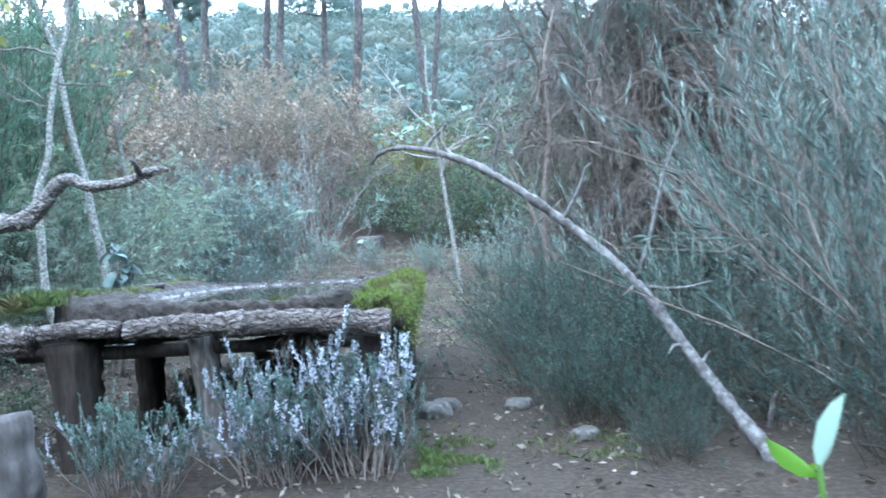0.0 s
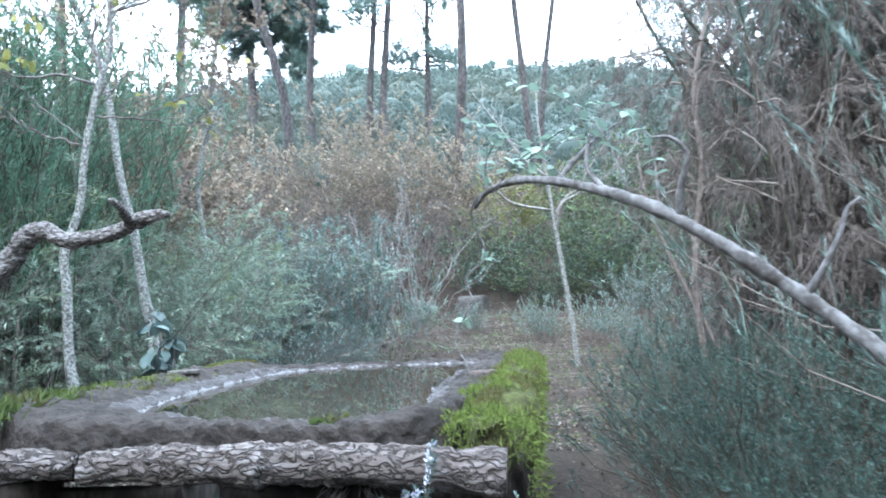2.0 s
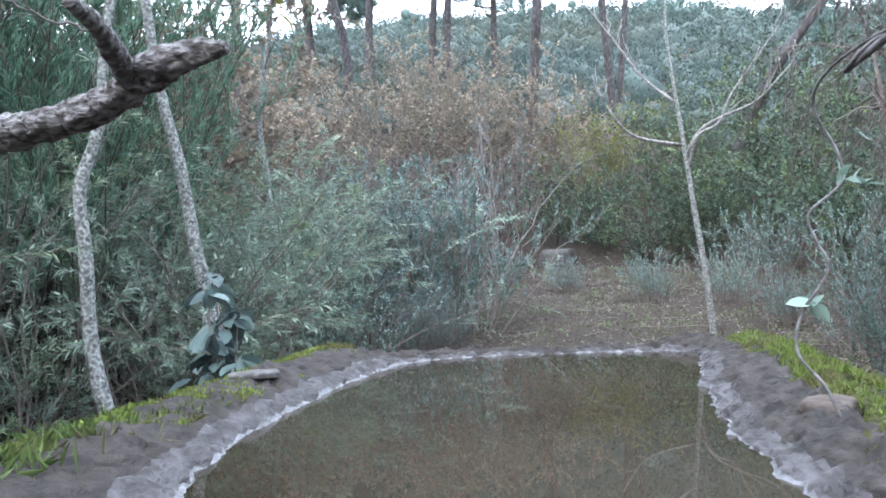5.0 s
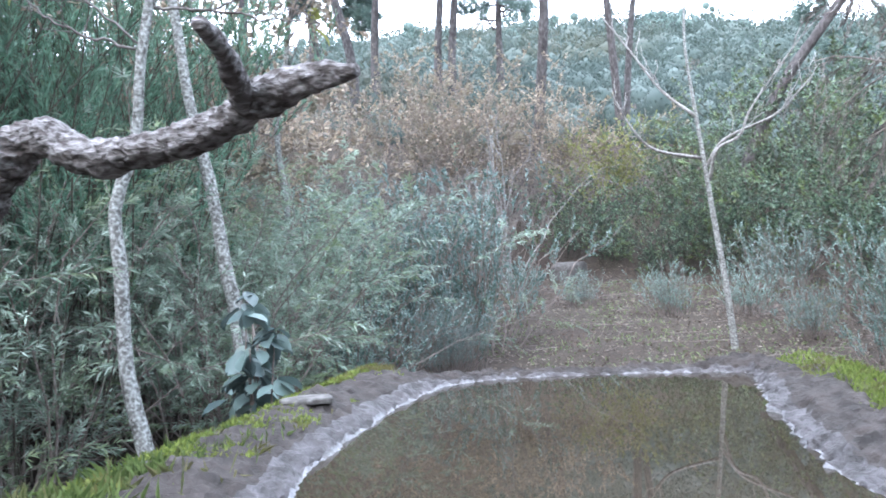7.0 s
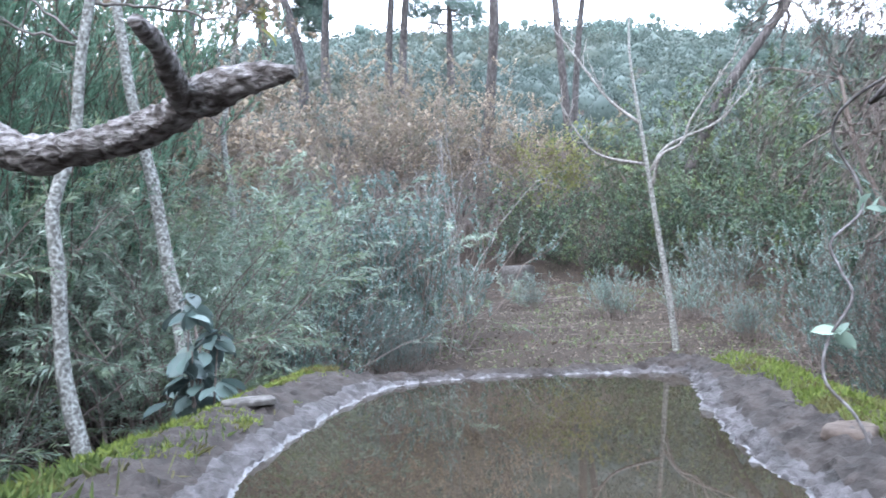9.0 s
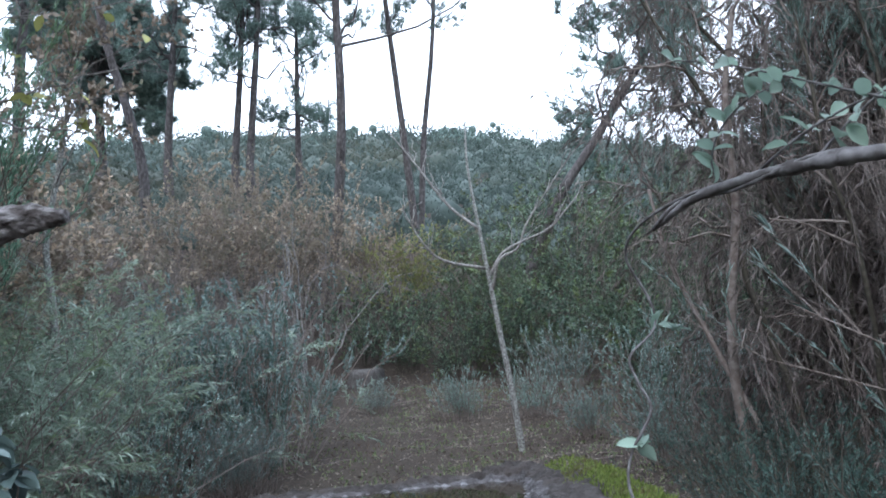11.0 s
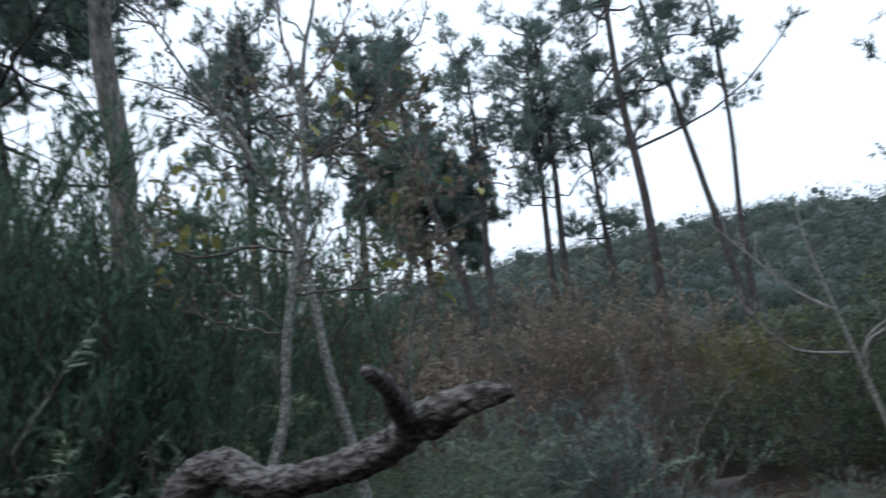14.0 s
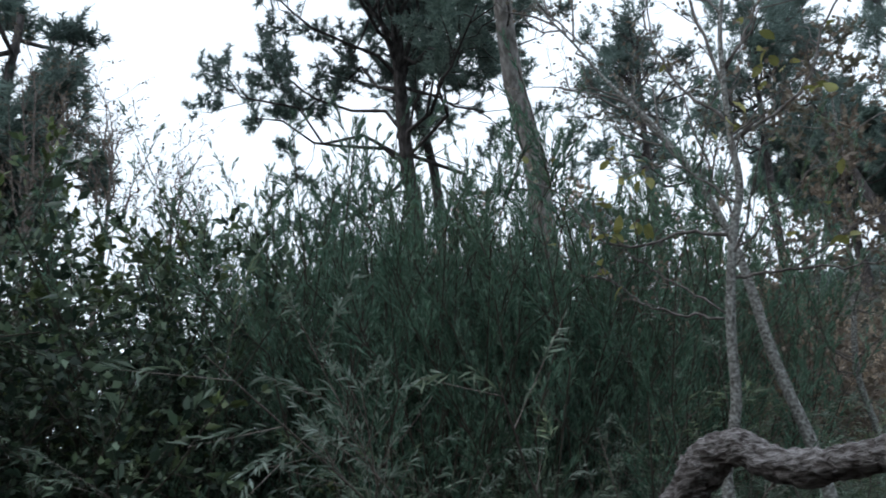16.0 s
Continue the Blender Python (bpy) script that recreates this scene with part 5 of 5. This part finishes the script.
def build_pines():
    pine("tall slender pine with a straight dark trunk", [(-3.8, 34.2), (-3.68, 34.09, 6.6), (-3.1, 32.9, 11.6), (-2.98, 32.0, 16.9), (-2.7, 31.7, 20.5), (-2.4, 31.5, 24)], 0.27, 0.06, 61, 30, 3.3, 0.5, 6, 0.42, extra=[[(-2.98, 32.3, 14.4), (-1.0, 32.6, 14.9), (0.95, 32.9, 15.66), (2.6, 32.0, 16.5), (3.95, 31.19, 17.57)]])
    pine("thin pine leaning slightly above the bank", [(-0.3, 36.3), (-0.35, 36.15, 6.6), (-0.61, 35.4, 10.84), (-0.93, 34.6, 15.4), (-1.28, 34, 21.2), (-1.6, 34, 25)], 0.22, 0.05, 62, 18, 2.8, 0.62, 6, 0.4)
    pine("thin straight pine with a high sparse crown", [(-0.1, 38), (-0.08, 37.6, 8.2), (0.29, 37.2, 12), (1.0, 36.8, 16.6), (1.42, 36.3, 21.6), (1.5, 36.2, 26)], 0.18, 0.05, 63, 15, 2.6, 0.6, 6, 0.38)
    pine("strongly leaning pine with its crown at one end", [(2.5, 27.9), (2.71, 27.76, 4.0), (3.88, 27.4, 6.6), (5.46, 27.0, 8.8), (7.29, 26.4, 11.5), (8.2, 26.0, 13.4)], 0.22, 0.07, 64, 24, 2.8, 0.55, 8, 0.4)
    pine("slender pine on the ridge", [(-8.6, 43.4), (-8.59, 43.08, 13), (-7.94, 42.5, 19), (-7.54, 42, 23.8), (-7.4, 42, 27)], 0.26, 0.05, 65, 26, 3.2, 0.42, 8, 0.5)
    pine("slender dense pine on the ridge", [(-9.5, 43.5), (-9.28, 42.95, 13.7), (-8.8, 42.5, 18), (-8.39, 42, 22.5), (-8.2, 42, 26)], 0.24, 0.05, 66, 26, 3.0, 0.4, 8, 0.5)
    pine("pine with a kinked trunk on the slope", [(-12.2, 37.5), (-12.28, 37.2, 12), (-13.64, 36.8, 17.6), (-14.06, 36.6, 21.5), (-14.2, 36.4, 25)], 0.27, 0.06, 67, 26, 3.0, 0.55, 9, 0.5)
    pine("slender ridge pine with dark clumped crown", [(-12.8, 43.2), (-12.73, 42.9, 14), (-12.3, 42.5, 18.5), (-11.89, 42, 22.5), (-11.8, 42, 26)], 0.26, 0.05, 68, 24, 3.2, 0.45, 9, 0.5)
    pine("dense dark pine on the ridge", [(-6.3, 45), (-6.3, 45, 14), (-6.1, 44.5, 19), (-5.8, 44, 24)], 0.24, 0.06, 69, 26, 3.0, 0.4, 8, 0.5)
    pine("round-crowned dark stone pine on the ridge", [(-17.8, 47.5), (-17.8, 47.3, 15), (-17.8, 47, 19), (-17.8, 47, 20.5)], 0.35, 0.15, 70, 42, 4.8, 0.84, 34, 0.6, 4, 0.5)
    pine("large pine with a thick pale trunk above the thicket", [(-10.0, 13.6), (-9.82, 12.72, 6.5), (-9.53, 12.35, 7.67), (-9.34, 11.76, 9.02), (-9.03, 11.3, 10.37), (-8.83, 11.0, 13.37), (-8.83, 10.9, 16.869999999999997)], 0.25, 0.11, 71, 22, 3.0, 0.7, 9, 0.5, bark=M_PALEBARK)
    pine("spreading pine with broad dark needle clumps", [(-15.0, 13.6), (-14.12, 13.22, 8.18), (-13.77, 12.78, 9.59), (-13.31, 12.26, 11.35), (-12.8, 11.79, 13.11), (-12.600000000000001, 11.59, 15.61), (-12.5, 11.489999999999998, 18.11)], 0.2, 0.08, 72, 66, 4.4, 0.32, 30, 0.42, 10, 0.19)
    pine("thin pine beside the spreading pine", [(-16.3, 15.8), (-15.8, 15.3, 9.71), (-15.39, 14.61, 11.65), (-15.1, 13.94, 13.31), (-15.1, 13.94, 16.310000000000002), (-15.1, 13.94, 18.310000000000002)], 0.15, 0.06, 73, 12, 2.0, 0.6, 8, 0.35)
    pine("ridge pine behind the bare twigs", [(-17, 27), (-16.8, 26.5, 12), (-16.4, 26, 16), (-16.2, 26, 20)], 0.25, 0.06, 74, 30, 3.0, 0.45, 10, 0.5)
    pine("ridge pine with a full crown", [(-14.0, 30), (-14.0, 30, 12), (-13.7, 30, 17), (-13.5, 30, 21)], 0.22, 0.06, 75, 26, 2.8, 0.5, 9, 0.45)
    pine("dark tree standing behind the thicket", [(-15.2, 4.6), (-14.9, 4.9, 4.5), (-14.6, 5.0, 7), (-14.4, 5.0, 10.5)], 0.2, 0.06, 77, 40, 2.0, 0.2, 16, 0.35, name="dark_tree")


build_pines()


# ---- leafless trees behind the thicket ----
for bx, by, sd, hh in ((-12.6, 6.3, 81, 7.6), (-11.8, 5.2, 82, 6.4), (-13.6, 7.6, 83, 7.4)):
    bz = float(land(bx, by))
    tt, bb, pp, rr = tree_of("bare_tree", "leafless tree with fine upright twigs", (bx, by), [(bx + 0.1, by, bz + 2), (bx, by + 0.1, bz + hh * 0.6), (bx + 0.1, by, hh)], 0.07, 0.012, M_TWIG, sd)
    m, s, y = twigs_on(rr, pp, 24, 2.0, 0.25, 0.9, 0.6, 0.016, bb, tt, M_TWIG)
    part("leafage", (lambda g: (g[0] - bb, g[1]))(leaves_on(rr, y, 3, 0.07, 0.03, 1.0)), L_ORANGE, tt, "few withered leaves")


# ---- broad-leaved plant and other small plants ----
def build_small_plants():
    rng = np.random.default_rng(91)
    o = np.array([-3.6, 8.35, float(land(-3.6, 8.35)) - 0.02])
    t = thing("broad_leaf_plant", "bushy plant with broad blue-green leaves round a trunk", "plant", o)
    st = shoots(rng, 9, 0.14, 1.5, 0.16, 1, 0, 6, 0.02)
    for q in st:
        part("stem", tubes(q, np.linspace(0.012, 0.005, 6), 5), M_TWIG, t)
    n = 190
    q, s = rng.integers(0, 9, n), rng.integers(2, 6, n)
    p = st[q, s] + rng.normal(size=(n, 3)) * 0.03
    w = rng.normal(size=(n, 3)) * [1, 1, 0.3] + [0, 0, -0.9]
    for a in range(n):
        L = rng.uniform(0.11, 0.18)
        part("leaf", oval_leaves(p[a:a + 1], w[a:a + 1], L, L * 0.72, rng), L_BROAD, t)
    o = np.array([0.62, 1.28, 0.0])
    t = thing("seedling", "fresh bright green seedling with long pointed leaves", "plant", o)
    part("stem", tubes(spline([(0, 0, 0), (0.02, 0, 0.45), (0.0, 0.02, 0.90)], 12), np.full(12, 0.005), 6), L_FRESH, t)
    for a, (d, L) in enumerate([((-0.75, 0.1, 0.55), 0.11), ((0.4, 0.1, 1.0), 0.14), ((0.1, 0.5, -0.3), 0.08)]):
        part("leaf", oval_leaves(np.array([[0.0, 0.02, 0.88 + 0.01 * a]]), np.array([d], float), L, 0.038, rng), L_FRESH if a != 1 else L_VINE, t)
    # pale dead sprays on the bank
    for x, y, z, sd in ((-4.2, 21.4, 0, 95), (-3.5, 21.8, 0, 96)):
        r2 = np.random.default_rng(sd)
        b = np.array([x, y, float(land(x, y))])
        t = thing("dead_spray", "pale leafless spray of dead branches", "branch", b)
        m = shoots(r2, 7, 0.2, 4.2, 0.3, 1, 0, 8, 0.02)
        w = side_shoots(r2, m, 6, 1.2, 0.6, 0.3, 0.1, 0.5, 6, 0.03)
        part("branchwork", join(tubes(m, taper(m, 0.022, 0.006), 5, cap=False), tubes(w, taper(w, 0.009, 0.004), 4, cap=False)), M_GREYBARK, t)
    # yellow-green young shrubs
    for x, y, k, sd in ((-1.5, 28.2, 1.25, 97), (-0.7, 29.0, 1.1, 97)):
        shrub(at=(x, y), seed=sd, name="yellow_green_shrub", label="young shrub with yellow-green leaves", height=2.6 * k, stems=18, lean=0.35, per=10, sublen=0.6 * k, leaf=L_YELLOW, leaves=16, L=0.1, W=0.04, stem_mat=M_TWIG)


build_small_plants()


# ---- wooded hillside ----
def lumps(rng, centres, sizes):
    """A rough twenty-faced leafy mass at each centre."""
    bm = bmesh.new()
    bmesh.ops.create_icosphere(bm, subdivisions=1, radius=1)
    base = np.array([v.co[:] for v in bm.verts])
    bm.verts.index_update()
    tri = np.array([[v.index for v in f.verts] for f in bm.faces])
    bm.free()
    n, k = len(centres), len(base)
    v = centres[:, None] + base[None] * sizes[:, None, None] * rng.uniform(0.75, 1.2, (n, k, 1))
    return v.reshape(-1, 3), (tri[None] + np.arange(n)[:, None, None] * k).reshape(-1, 3)


def build_hill():
    rng = np.random.default_rng(99)
    n = 3000
    y = 30 + 105 * rng.uniform(0, 1, n) ** 1.25
    x = rng.uniform(-1, 1, n) * (y * 0.95 + 4) + 2
    keep = ~((np.abs(x + 6) < 9) & (y < 36))
    x, y = x[keep], y[keep]
    size = rng.uniform(0.9, 2.4, len(x)) * np.interp(y, [30, 60, 140], [0.8, 1.1, 1.9])
    c = np.column_stack([x, y, land(x, y)])
    core = lumps(rng, c, size * 0.6)
    per = 90
    q = np.repeat(np.arange(len(x)), per)
    d = unit(rng.normal(size=(len(q), 3)))
    d[:, 2] = np.abs(d[:, 2]) * 1.2
    r = size[q][:, None] * rng.uniform(0.5, 1.05, len(q))[:, None]
    p = c[q] + d * r
    w = unit(d + 0.9 * rng.normal(size=d.shape) + [0, 0, 0.5])
    L = np.interp(y, [30, 140], [0.17, 0.55])[q] * rng.uniform(0.6, 1.3, len(q))
    solid("hillside_woods", join(core, blades(p, w, L, L * 0.42, rng)), L_HILL, "far hillside covered in grey-green scrub and trees", "woods", kind="stuff")
    # trees on and behind the skyline
    n = 240
    y = rng.uniform(96, 138, n)
    x = rng.uniform(-120, 110, n)
    c = np.column_stack([x, y, land(x, y)])
    h = rng.uniform(2.5, 5.5, n)
    q = np.repeat(np.arange(n), 9)
    c = c[q] + rng.normal(size=(len(q), 3)) * [0.36, 0.36, 0.1] * h[q][:, None] + np.column_stack([q * 0, q * 0, h[q] * 0.3])
    size = h[q] * rng.uniform(0.12, 0.26, len(q))
    q = np.repeat(np.arange(len(c)), 34)
    d = unit(rng.normal(size=(len(q), 3)))
    p = c[q] + d * size[q][:, None]
    solid("skyline_trees", join(lumps(rng, c, size * 0.6), blades(p, d + 0.8 * rng.normal(size=p.shape), 0.42, 0.2, rng)), L_PINE, "row of dark trees along the ridge", "woods", kind="stuff")
    # mostly unseen tall trees added behind and beside the path, blocking sky light
    n = 420
    a = rng.uniform(0, 2 * np.pi, n)
    rad = rng.uniform(14, 40, n)
    x, y = np.cos(a) * rad, 2 + np.sin(a) * rad
    keep = (y < -6) | ((x > 13) & (y < 22))
    x, y = x[keep], y[keep]
    per = 300
    q = np.repeat(np.arange(len(x)), per)
    h = rng.uniform(9, 15, len(x))
    p = np.column_stack([x, y, land(x, y)])[q] + rng.normal(size=(len(q), 3)) * [1.4, 1.4, 0] + np.column_stack([q * 0, q * 0, h[q] * rng.uniform(0.1, 1, len(q))])
    solid("surrounding_trees", blades(p, rng.normal(size=p.shape), 0.6, 0.36, rng), L_PINE, "tall dark trees added mostly out of view to block light", "woods", kind="stuff")
    # scrub closing the place behind and beside the path
    n = 700
    a = rng.uniform(0, 2 * np.pi, n)
    rad = rng.uniform(9, 30, n)
    x, y = 1 + np.cos(a) * rad, 2 + np.sin(a) * rad
    keep = (y < 1.0) | (x > 8) | (x < -14)
    x, y = x[keep], y[keep]
    per = 70
    q = np.repeat(np.arange(len(x)), per)
    d = unit(rng.normal(size=(len(q), 3)))
    d[:, 2] = np.abs(d[:, 2]) * 1.6
    p = np.column_stack([x, y, land(x, y)])[q] + d * rng.uniform(0.5, 1.9, len(q))[:, None]
    solid("surrounding_scrub", blades(p, unit(d + 0.8 * rng.normal(size=d.shape)), 0.24, 0.07, rng), L_DARK, "dense green scrub around the clearing", "woods", kind="stuff")


build_hill()
